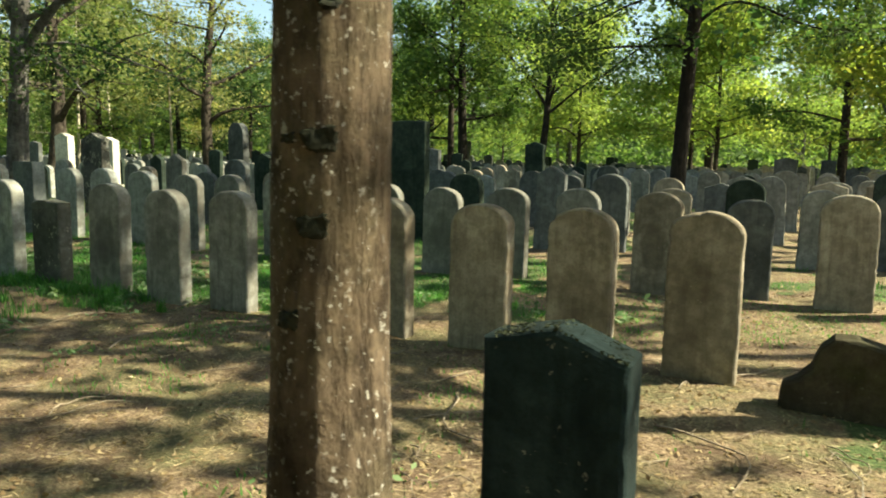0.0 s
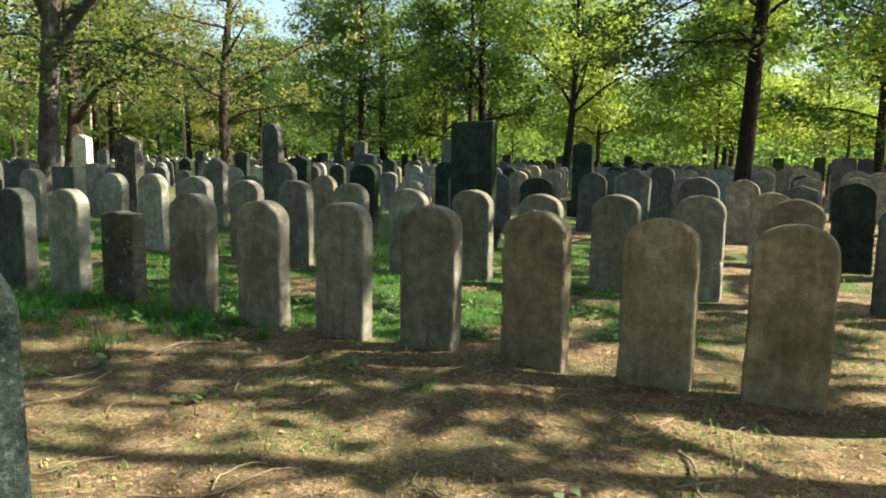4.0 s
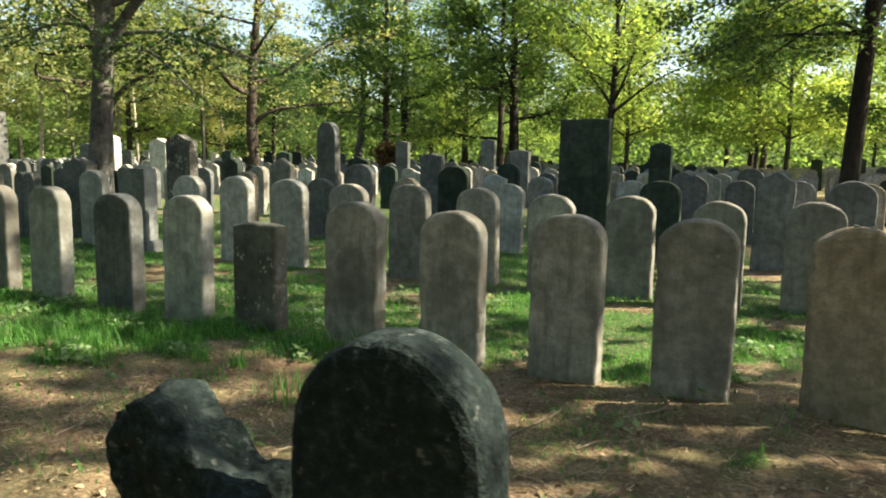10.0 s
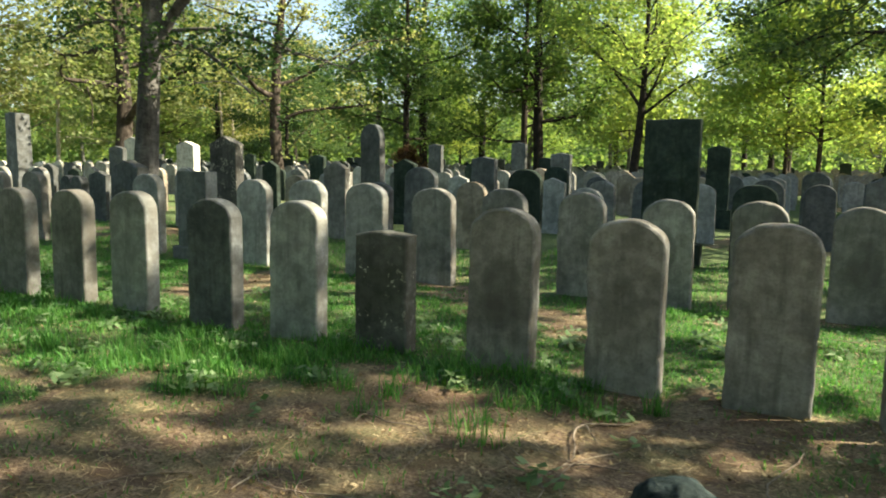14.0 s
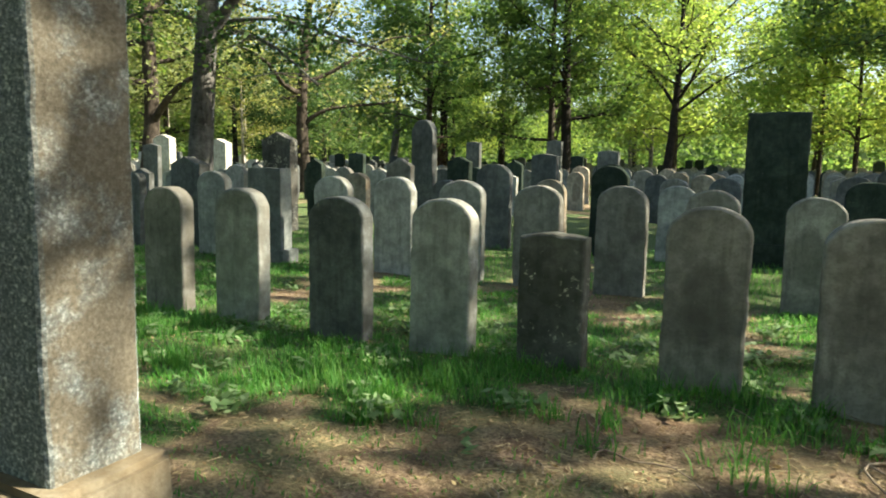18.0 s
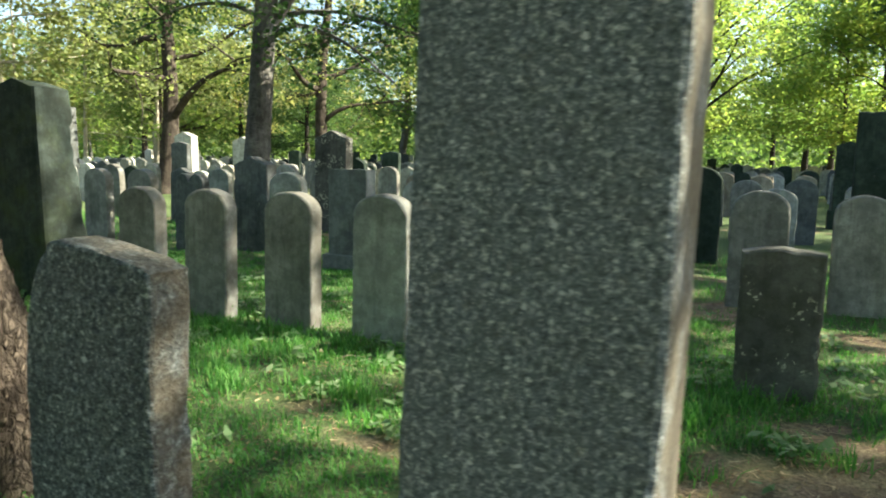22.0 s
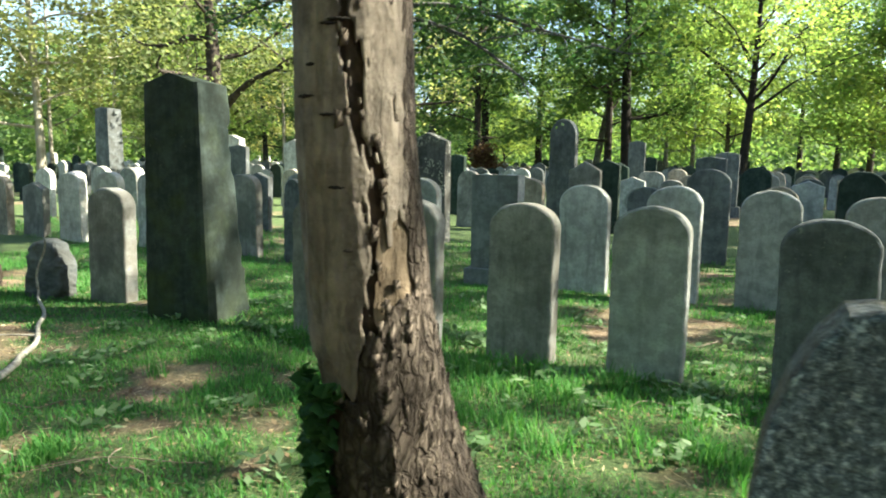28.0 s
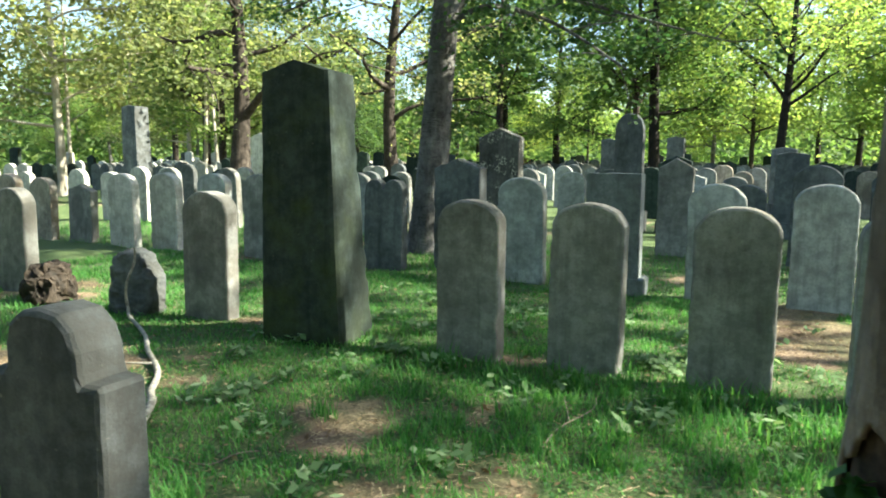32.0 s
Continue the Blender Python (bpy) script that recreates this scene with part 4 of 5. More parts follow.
thing("tree_stump", roughen(rock_mesh("rotten_stump", (0.38, 0.38, 0.40), ROT, 30, 0.4), 1, 0.03, 9.0, 3), stand(-16.7, -0.15), "low rotten tree stump in the grass", "stump")


# ---- trees ----
def smooth_line(a, b, n, bend, rng):
    t = np.linspace(0, 1, n)[:, None]
    w = rng.normal(0, 1, (3, 3)) * bend
    return np.asarray(a) * (1 - t) + np.asarray(b) * t + np.sin(np.pi * t) * w[0] + np.sin(2 * np.pi * t) * w[1] * 0.5


def tree_meshes(seed, height, radius, low, spread, leaves, leaf, bark, leafmat, lean=(0, 0), bend=0.7, bole=True, limbs=16, sides=12, clump=0.5, rise=0.5, top=None):
    """Meshes of a trunk with limbs and of its crown: many small leaves round the twigs."""
    rng = np.random.default_rng(seed)
    top = top or height
    tip = np.array([lean[0], lean[1], height])
    line = smooth_line((0, 0, -0.15), tip, 22, radius * bend, rng)
    line[0] = (0, 0, -0.15)
    z = line[:, 2] / height
    rad = radius * (1 - 0.82 * np.clip(z, 0, 1)) * (1 + 0.55 * np.exp(-np.clip(line[:, 2], 0, None) / (1.6 * radius)))
    pieces, ends = [tube(line, rad, sides, 0.03, seed)] if bole else [], []
    for k in range(limbs):
        f = low / height + (0.97 - low / height) * (k + rng.uniform(0, 0.8)) / limbs
        i = np.interp(f, z, np.arange(22))
        start = np.array([np.interp(i, np.arange(22), line[:, c]) for c in range(3)])
        a = k * 2.399 + rng.uniform(-0.5, 0.5)
        reach = spread * (1.05 - 0.65 * f) * rng.uniform(0.7, 1.15)
        end = start + np.array([math.cos(a) * reach, math.sin(a) * reach, reach * rng.uniform(rise - 0.45, rise + 0.15)])
        limb = smooth_line(start, end, 9, reach * 0.07, rng)
        r0 = max(0.012, np.interp(f, z, rad) * rng.uniform(0.35, 0.6))
        pieces.append(tube(limb, np.linspace(r0, r0 * 0.25, 9), 6))
        for m in range(5):
            q = limb[rng.integers(3, 9)]
            e = q + rng.normal(0, 1, 3) * np.array([0.3, 0.3, 0.2]) * spread * 0.75
            twig = smooth_line(q, e, 5, 0.08, rng)
            pieces.append(tube(twig, np.linspace(r0 * 0.28, r0 * 0.08, 5), 4))
            ends += [twig[2], twig[3], e]
        ends += [limb[5], limb[7], end]
    ends = np.array(ends)
    pick = rng.integers(0, len(ends), leaves)
    size = rng.uniform(0.5, 1.4, len(ends))[pick][:, None]
    c = ends[pick] + rng.normal(0, 1, (leaves, 3)) * np.array([clump, clump, clump * 0.6]) * size
    c[:, 2] = np.maximum(c[:, 2], low * 0.55)
    v, f = joined(pieces)
    lv, lf = leaf_quads(c, leaf, rng, 0.55)
    return mesh_from("trunk", v, f, bark, True), mesh_from("crown", lv, lf, leafmat)


def tree(meshes, x, y, label, group="", turn=0.0, scale=1.0):
    ob = empty_thing("tree", pose(x, y, float(rough_height(x, y)) if abs(x) < 60 else 0.0, 0, 0, turn), label, "tree", group)
    ob.scale = (scale, scale, scale)
    part("trunk", meshes[0], ob)
    part("crown", meshes[1], ob)
    return ob


# trees that stand among the graves
tree(tree_meshes(61, 13, 0.245, 4.0, 4.5, 9000, 0.11, BARK_GREY, LEAF, lean=(1.2, 0.5), limbs=14, bend=0.2, rise=0.7), -15.1, 4.86, "tall grey-barked tree with ringed bark among the gravestones")
tree(tree_meshes(62, 19, 0.185, 5.2, 6.5, 3800, 0.13, BARK_DARK, LEAF_DARK, lean=(1.1, 0.3), limbs=14, bend=0.4), -1.66, 11.76, "dark slender tree leaning slightly among the gravestones")
# heavy fork and drooping boughs of the ringed tree
ringed = bpy.data.objects["tree"]
rng = np.random.default_rng(19)
for points, r0, r1, leaves in [
    ([(0.33, 0.14, 3.55), (0.75, 0.2, 4.15), (1.5, 0.3, 4.75), (2.6, 0.5, 5.7)], 0.125, 0.06, 260),
    ([(0.36, 0.15, 3.95), (0.0, 0.1, 4.6), (-0.45, 0.0, 5.5), (-0.9, 0.1, 7.0)], 0.13, 0.07, 200),
    ([(0.32, 0.13, 3.4), (1.0, 0.0, 3.62), (2.0, -0.1, 3.25), (3.0, -0.3, 2.55)], 0.050, 0.014, 900),
    ([(0.40, 0.2, 3.8), (1.4, 0.6, 3.9), (2.6, 0.9, 3.5), (3.9, 1.2, 3.1)], 0.045, 0.012, 1050),
    ([(0.30, 0.1, 3.7), (-0.6, 0.2, 4.1), (-1.6, 0.1, 4.1), (-2.8, 0.2, 3.8)], 0.05, 0.014, 900),
]:
    k = np.linspace(0, 3, 16)
    line = np.stack([np.interp(k, np.arange(4), [p[c] for p in points]) for c in range(3)], 1)
    for _ in range(4):
        line[1:-1] = (line[:-2] + 2 * line[1:-1] + line[2:]) / 4
    pieces, ends = [tube(line, np.linspace(r0, r1, 16), 9, 0.04, 5)], []
    for m in range(12):
        p = line[rng.integers(5, 16)]
        e = p + rng.normal(0, 1, 3) * np.array([0.55, 0.55, 0.3])
        pieces.append(tube(smooth_line(p, e, 5, 0.05, rng), np.linspace(0.014, 0.004, 5), 4))
        ends += [(p + e) / 2, e]
    v, f = joined(pieces)
    bough = part("bough", mesh_from("ringed_bough", v, f, BARK_GREY, True), ringed)
    c = np.array(ends)[rng.integers(0, len(ends), leaves)] + rng.normal(0, 1, (leaves, 3)) * np.array([0.24, 0.24, 0.15])
    lv, lf = leaf_quads(c, 0.070, rng, 0.6, 1.3)
    part("foliage", mesh_from("ringed_foliage", lv, lf, LEAF_DARK), bough)
# low dark boughs of the leaning tree
leaning = bpy.data.objects["tree.001"]
rng = np.random.default_rng(9)
for a, z0, reach in [(200, 4.1, 3.3), (165, 3.8, 2.6), (235, 4.6, 3.4), (185, 5.0, 4.0), (350, 4.6, 3.0), (300, 5.2, 2.8), (20, 5.6, 3.2)]:
    start = np.array([0.32 * z0 / 5, 0.09 * z0 / 5, z0])
    end = start + np.array([math.cos(radians(a)) * reach, math.sin(radians(a)) * reach, -0.15 * reach])
    line = smooth_line(start, end, 10, 0.16, rng)
    line[:, 2] += 0.5 * np.sin(np.linspace(0, math.pi, 10))
    pieces, ends = [tube(line, np.linspace(0.045, 0.010, 10), 7)], []
    for m in range(9):
        p = line[rng.integers(3, 10)]
        e = p + rng.normal(0, 1, 3) * np.array([0.6, 0.6, 0.25])
        pieces.append(tube(smooth_line(p, e, 5, 0.05, rng), np.linspace(0.012, 0.004, 5), 4))
        ends += [(p + e) / 2, e]
    v, f = joined(pieces)
    bough = part("bough", mesh_from("bough", v, f, BARK_DARK, True), leaning)
    c = np.array(ends)[rng.integers(0, len(ends), 1050)] + rng.normal(0, 1, (1050, 3)) * np.array([0.28, 0.28, 0.15])
    lv, lf = leaf_quads(c, 0.078, rng, 0.6, 1.3)
    part("foliage", mesh_from("bough_foliage", lv, lf, LEAF_DARK), bough)
tree(tree_meshes(63, 11, 0.22, 3.4, 5.5, 17000, 0.10, BARK_DARK, LEAF_LIGHT, lean=(0.4, 0.3), limbs=22, rise=0.9), -10.6, 27.6, "spreading yellow-green tree with steep branches")
tree(tree_meshes(64, 13, 0.34, 2.6, 5.0, 7000, 0.105, BARK_BROWN, LEAF_OLIVE, lean=(0.3, 0.5)), -27.0, 13.8, "thick brown-barked tree with low leafy branches")
tree(tree_meshes(65, 13, 0.30, 2.8, 5.0, 7500, 0.105, BARK_BROWN, LEAF_OLIVE, lean=(0.4, 0.1)), -24.4, 20.0, "gnarled brown tree with a green crown")
tree(tree_meshes(66, 13, 0.24, 3.2, 4.5, 13000, 0.12, BARK_GREY, LEAF, lean=(2.0, 0.3)), -19.5, 38.0, "slender pale leaning woodland tree")
tree(tree_meshes(67, 13, 0.28, 3.0, 5.0, 13000, 0.12, BARK_DARK, LEAF, lean=(0.4, 0.0)), -24.6, 42.7, "dark-trunked tree in the woodland")
tree(tree_meshes(68, 14, 0.30, 3.2, 5.0, 13000, 0.12, BARK_GREY, LEAF, lean=(0.3, 0.0)), -31.0, 37.8, "grey-trunked tree in the woodland")
shrub = tree_meshes(69, 2.6, 0.05, 0.9, 1.3, 3000, 0.12, BARK_BROWN, LEAF_RED, limbs=9, clump=0.25)
tree(shrub, -23.0, 29.0, "small shrub with reddish leaves", scale=0.8)

slender = tree_meshes(70, 12, 0.10, 4.2, 2.6, 2600, 0.10, BARK_PALE, LEAF_OLIVE, lean=(0.5, 0.2), limbs=12, sides=8)
for x, y, turn, s in [(-35.6, 21.0, 0, 1.0), (-39.0, 19.5, 60, 1.1), (-36.0, 14.2, 140, 0.9), (-41.0, 27.5, 200, 1.1), (-33.2, 25.5, 300, 0.95)]:
    tree(slender, x, y, "slender pale-barked tree at the wood's sunny edge", "slender pale trees", turn, s)

# woodland all round: a few shapes turned and scaled
W_ALL = "woodland trees"
wood = [
    (tree_meshes(71, 13, 0.22, 2.6, 4.8, 16000, 0.120, BARK_BROWN, LEAF), "woodland tree with a green crown"),
    (tree_meshes(72, 12, 0.18, 2.2, 4.6, 16000, 0.118, BARK_GREY, LEAF_LIGHT), "woodland tree with a yellow-green crown"),
    (tree_meshes(73, 15, 0.26, 3.2, 5.2, 16000, 0.124, BARK_DARK, LEAF), "tall woodland tree with a green crown"),
    (tree_meshes(74, 10, 0.13, 1.6, 4.0, 15000, 0.112, BARK_BROWN, LEAF_LIGHT), "young woodland tree with a low yellow-green crown"),
    (tree_meshes(75, 13, 0.24, 2.8, 4.8, 17000, 0.124, BARK_DARK, LEAF_DARK), "woodland tree with a dark crown"),
    (tree_meshes(78, 13, 0.22, 2.8, 4.8, 15000, 0.120, BARK_BROWN, LEAF_OLIVE), "woodland tree with an olive-brown crown"),
    (tree_meshes(79, 11, 0.16, 2.2, 4.4, 15000, 0.118, BARK_PALE, LEAF_OLIVE), "pale-trunked woodland tree with an olive crown"),
]
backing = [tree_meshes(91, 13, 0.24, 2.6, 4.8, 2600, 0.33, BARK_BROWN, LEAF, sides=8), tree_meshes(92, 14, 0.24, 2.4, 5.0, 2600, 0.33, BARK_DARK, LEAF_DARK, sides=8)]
thin = [tree_meshes(76, 13, 0.22, 4.5, 5.0, 1500, 0.17, BARK_BROWN, LEAF, clump=0.30, limbs=13), tree_meshes(77, 12, 0.15, 4.2, 4.8, 1500, 0.17, BARK_GREY, LEAF, clump=0.30, limbs=13)]
rng = np.random.default_rng(21)
spots = [(-14.9, 4.9), (-1.7, 11.8), (-10.6, 27.6), (-27.0, 13.8), (-24.4, 20.0), (-19.5, 38), (-24.6, 42.7), (-31, 37.8)]


def plant(n, inside, gap, weights):
    made = 0
    for _ in range(6000):
        if made == n:
            break
        x, y = inside()
        if any((x - a) ** 2 + (y - b) ** 2 < gap ** 2 for a, b in spots):
            continue
        spots.append((x, y))
        k = rng.choice(7, p=weights(x, y))
        tree(wood[k][0], x, y, wood[k][1], W_ALL, rng.uniform(0, 360), rng.uniform(0.85, 1.2))
        made += 1


def behind():
    y = rng.uniform(30, 78)
    return rng.uniform(-20 - 1.35 * y, 8 + 0.25 * y), y


def leftward():
    x = rng.uniform(-95, -33)
    return x, rng.uniform(4, -0.75 * x - 2)


def mixture(x, y):
    """Dark trees thicken the middle of the wood, yellow-green ones its sides."""
    b = math.degrees(math.atan2(-6 - x, y + 4.7))
    return [0.20, 0.06, 0.25, 0.05, 0.38, 0.06, 0.0] if 25 < b < 41 else [0.10, 0.08, 0.02, 0.06, 0.16, 0.33, 0.25] if b >= 41 else [0.14, 0.42, 0.06, 0.38, 0.0, 0.0, 0.0]


plant(42, behind, 5.0, mixture)
plant(6, leftward, 5.5, mixture)
for x, y, k in [(2.5, 30.0, 0), (3.9, 23.0, 1), (7.5, 27.0, 1), (-3.0, 33.0, 3), (-17.0, 31.0, 0), (-36.5, 22.0, 0)]:
    tree(wood[k][0], x, y, wood[k][1], W_ALL, 40 * k + 10 * x, 1.0)
for x, y, k, s in [(-24.0, 30.6, 0, 1.05), (-25.8, 36.1, 2, 1.1)]:
    tree(wood[k][0], x, y, wood[k][1], W_ALL, 50 * k + 13 * x, s)
# unseen tall trees beyond the row's end, added to shade its far half
high = tree_meshes(93, 22, 0.16, 11.0, 7.0, 1150, 0.21, BARK_BROWN, LEAF, clump=0.36, limbs=15)
for x, y, turn, scl in [(7.2, 3.4, 15, 1.0), (11.0, 5.6, 260, 1.08), (7.6, 9.7, 130, 1.05)]:
    tree(high, x, y, "unseen tall thin-crowned tree added to shade the row", W_ALL, turn, scl)
# trees behind the path and to its side, whose thin crowns dapple the graves
for x, y, k, s, turn in [(6.3, 8.13, 0, 1.5, 311), (5.0, 1.2, 1, 1.1, 166), (5.03, 14.35, 1, 1.5, 308), (9.0, -4.0, 0, 1.0, 279), (8.5, 19.5, 1, 1.6, 250), (3.0, -10.5, 0, 1.0, 93), (-6.0, -12.0, 1, 1.0, 241), (-16.0, -11.0, 0, 1.0, 224), (-26.0, -11.0, 1, 1.0, 341), (-38.0, -9.0, 0, 1.0, 262)]:
    tree(thin[k], x, y, "thin-crowned tree whose leaves dapple the graves", W_ALL, turn, s)

# dense unseen wood added behind the path to hold skylight off the stones' fronts
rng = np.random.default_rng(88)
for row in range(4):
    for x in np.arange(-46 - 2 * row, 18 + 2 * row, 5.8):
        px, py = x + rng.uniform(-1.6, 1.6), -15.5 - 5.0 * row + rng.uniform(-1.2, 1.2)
        tree(backing[row % 2], px, py, "unseen full-crowned tree added behind the path against skylight", W_ALL, rng.uniform(0, 360), rng.uniform(0.9, 1.25))

# far woods
a = rng.uniform(-0.35, 1.9, 60000)
d = rng.uniform(82, 125, 60000)
zz = rng.uniform(0, 1, 60000) ** 1.4 * (7 + 7 * vnoise(a * 40, d * 0.02, 1.0, 8))
c = np.stack([-8 - np.sin(a) * d, np.cos(a) * d, zz], 1)
lv, lf = leaf_quads(c, 0.55, rng, 0.3, 1.4)
thing("far_woods", mesh_from("far_woods", lv, lf, LEAF), Matrix(), "distant green woodland beyond the graves", "woods", kind="stuff")
# a closed belt of trees behind it
ang = np.linspace(-0.7, 2.3, 260)
rows_z = np.array([0.0, 2.0, 4.0, 6.5, 8.5])
bx = []
for k, z in enumerate(rows_z):
    top_z = z + (4.5 if k == 4 else 0.0) * vnoise(ang * 30, ang * 0, 1.0, 17)
    rr = 132 + 4 * vnoise(ang * 50, ang * 0 + k, 1.0, 18)
    bx.append(np.stack([-8 - np.sin(ang) * rr, np.cos(ang) * rr, top_z], 1))
i, j = np.meshgrid(np.arange(4), np.arange(259), indexing="ij")
bf = np.stack([i * 260 + j, i * 260 + j + 1, (i + 1) * 260 + j + 1, (i + 1) * 260 + j], -1).reshape(-1, 4)
thing("backdrop", mesh_from("backdrop", np.concatenate(bx), bf, BACKWOODS), Matrix(), "closed belt of distant green woodland", "backdrop", kind="structure")
# undergrowth at the edge of the woods
a = rng.uniform(-0.3, 1.75, 18000)
d = rng.uniform(56, 82, 18000)
zz = rng.uniform(0, 1, 18000) ** 1.3 * 2.6 * vnoise(a * 30, d * 0.08, 1.0, 9)
lv, lf = leaf_quads(np.stack([-8 - np.sin(a) * d, np.cos(a) * d, zz], 1), 0.26, rng, 0.4)
thing("undergrowth", mesh_from("undergrowth", lv, lf, LEAF), Matrix(), "low green undergrowth between distant trees", "undergrowth", kind="stuff")


# the two trees beside the path, built close up
def near_trunk(name, line, radii, mat, seed, ridge, sides=72, rows=150, flare=0.0, plate=0.0):
    """A trunk with a rough skin: knots and ridges, and, with plate, lifting slabs of bark."""
    line, radii = np.asarray(line, float), np.asarray(radii, float)
    s = np.linspace(0, 1, rows)
    k = np.linspace(0, 1, len(line))
    path = np.stack([np.interp(s, k, line[:, c]) for c in range(3)], 1)
    for _ in range(12):
        path[1:-1] = (path[:-2] + 2 * path[1:-1] + path[2:]) / 4
    r = np.interp(s, k, radii)
    v, f = tube(path, r, sides)
    v = v.reshape(rows, sides, 3)
    for i in range(rows):
        c = path[i]
        for j in range(sides):
            p = v[i, j]
            n = Vector((p - c).tolist()).normalized()
            q = Vector((n.x * 2.0, n.y * 2.0, p[2]))
            g = 0.5 * noise.noise(Vector((q.x * 1.6, q.y * 1.6, q.z * 1.1 + seed))) + 0.35 * noise.noise(Vector((q.x * 4, q.y * 4, q.z * 3.0 + seed))) + 0.25 * noise.noise(Vector((q.x * 9, q.y * 9, q.z * 9 + seed)))
            if plate:
                b = noise.noise(Vector((q.x * 1.5 + 3, q.y * 1.5, q.z * 0.9 + seed)))
                b2 = noise.noise(Vector((q.x * 5, q.y * 5, q.z * 4 + seed)))
                g += plate * (1.0 if b + 0.45 * b2 > 0.02 else 0.0)
            root = flare * math.exp(-max(p[2], 0) / 0.16) * max(0.0, math.sin(math.atan2(n.y, n.x) * 2.5 + seed)) * 2.2
            d = ridge * g + root * r[i]
            v[i, j] = p + np.array(n) * d
    return mesh_from(name, v.reshape(-1, 3), f, mat, True)


near_a = empty_thing("tree", pose(-0.165, -3.52, 0), "brown tree trunk speckled with white lichen, with dark knots", "tree", "trees beside the path")
trunk_a = part("trunk", near_trunk("speckled_trunk", [(0, 0, -0.1), (0, 0, 0.3), (0.005, 0, 1.0), (0.01, 0.01, 2.0), (0.0, 0.05, 4.0), (0.1, 0.1, 6.0)], [0.215, 0.178, 0.150, 0.143, 0.135, 0.11], BARK_DOT, 4.0, 0.010, flare=0.12, rows=220), near_a)
for turn, kz, ks in [(-60, 1.545, 1.0), (-67, 1.345, 0.95), (-93, 1.12, 0.85), (-92, 1.56, 0.4), (-52, 1.86, 0.6)]:
    kr = np.interp(kz, [0.3, 1.0, 2.0], [0.178, 0.150, 0.143]) - 0.001
    knot = roughen(rock_mesh("knot", (0.066 * ks, 0.018, 0.05 * ks), KNOT, 7 + kz, 0.7, 3), 1, 0.006, 30.0, kz)
    part("knot", knot, trunk_a, pose(math.cos(radians(turn)) * kr, math.sin(radians(turn)) * kr, kz - 0.02, 0, 0, turn + 90), "dark sunken bark knot")

near_b = empty_thing("tree", pose(-9.85, -2.64, 0), "leaning tree trunk with smooth tan bark, dark split, ivied foot", "tree", "trees beside the path")
LEAN = [(0.0, 0.04, -0.1), (-0.01, -0.10, 0.3), (-0.02, -0.19, 0.6), (-0.03, -0.28, 1.0), (-0.038, -0.34, 1.5), (-0.04, -0.36, 2.0), (-0.04, -0.37, 2.6)]
GIRTH = [0.360, 0.270, 0.220, 0.186, 0.171, 0.166, 0.160]
LZ = [p[2] for p in LEAN]


def girdle(me, keep):
    """Keeps the faces for which keep(angle in degrees, height, raggedness) holds."""
    b = bmesh.new()
    b.from_mesh(me)
    gone = []
    for f in b.faces:
        c = f.calc_center_median()
        a = math.degrees(math.atan2(c.y - np.interp(c.z, LZ, [p[1] for p in LEAN]), c.x - np.interp(c.z, LZ, [p[0] for p in LEAN])))
        rag = noise.noise(Vector((a * 0.07, c.z * 5, 3.1))) + 0.7 * noise.noise(Vector((a * 0.22, c.z * 16, 1.7))) + 0.4 * noise.noise(Vector((a * 0.6, c.z * 42, 5.3)))
        if not keep(a, c.z, rag):
            gone.append(f)
    bmesh.ops.delete(b, geom=gone, context="FACES")
    rim = [v for v in b.verts if v.is_boundary and 0.0 < v.co.z < 2.5]
    for _ in range(3):
        eased = [sum((e.other_vert(v).co for e in v.link_edges if e.is_boundary), Vector()) / max(1, sum(e.is_boundary for e in v.link_edges)) for v in rim]
        for v, c in zip(rim, eased):
            v.co = v.co.lerp(c, 0.5)
    b.to_mesh(me)
    b.free()
    return me


def split_at(z):
    """The bearing of the dark split up the trunk."""
    return np.interp(z, [0.7, 1.0, 1.22, 1.34, 1.56, 1.75, 2.6], [-58, -52, -44, -40, -55, -61, -58]) + 4 * math.sin(z * 23) + 5 * noise.noise(Vector((z * 7, 0, 2))) + 3 * noise.noise(Vector((z * 25, 4, 0)))


def smooth_bark(a, z, rag):
    s = split_at(z)
    if a > 95 or a < -178:
        return True
    if a <= s:
        if abs(a - s) < 7.2 + 12 * rag and z < 2.4:
            return False
        foot = np.interp(a, [-180, -140, -122, -100, -80, -62, -50], [0.84, 0.90, 0.88, 0.76, 0.80, 0.98, 1.04])
        return z > foot + 0.05 * rag
    return abs(a - s) > 6.2 + 11 * rag and a < -8 + 16 * rag and z > 1.22 + 0.08 * rag + 0.003 * (a - s)


def rough_bark(a, z, rag):
    s = split_at(z)
    if a > 95 or a < -108 + 8 * rag:
        return False
    if z < np.interp(a, [-108, -95, -80, -62, -45, 0, 95], [0.60, 0.72, 0.79, 0.96, 1.03, 1.06, 1.2]) + 0.05 * rag:
        return True
    return a > -16 + 14 * rag and a > s + 14


def bare_wood(a, z, rag):
    return -50 + 12 * rag < a < 6 + 10 * rag and 0.99 < z < 1.30


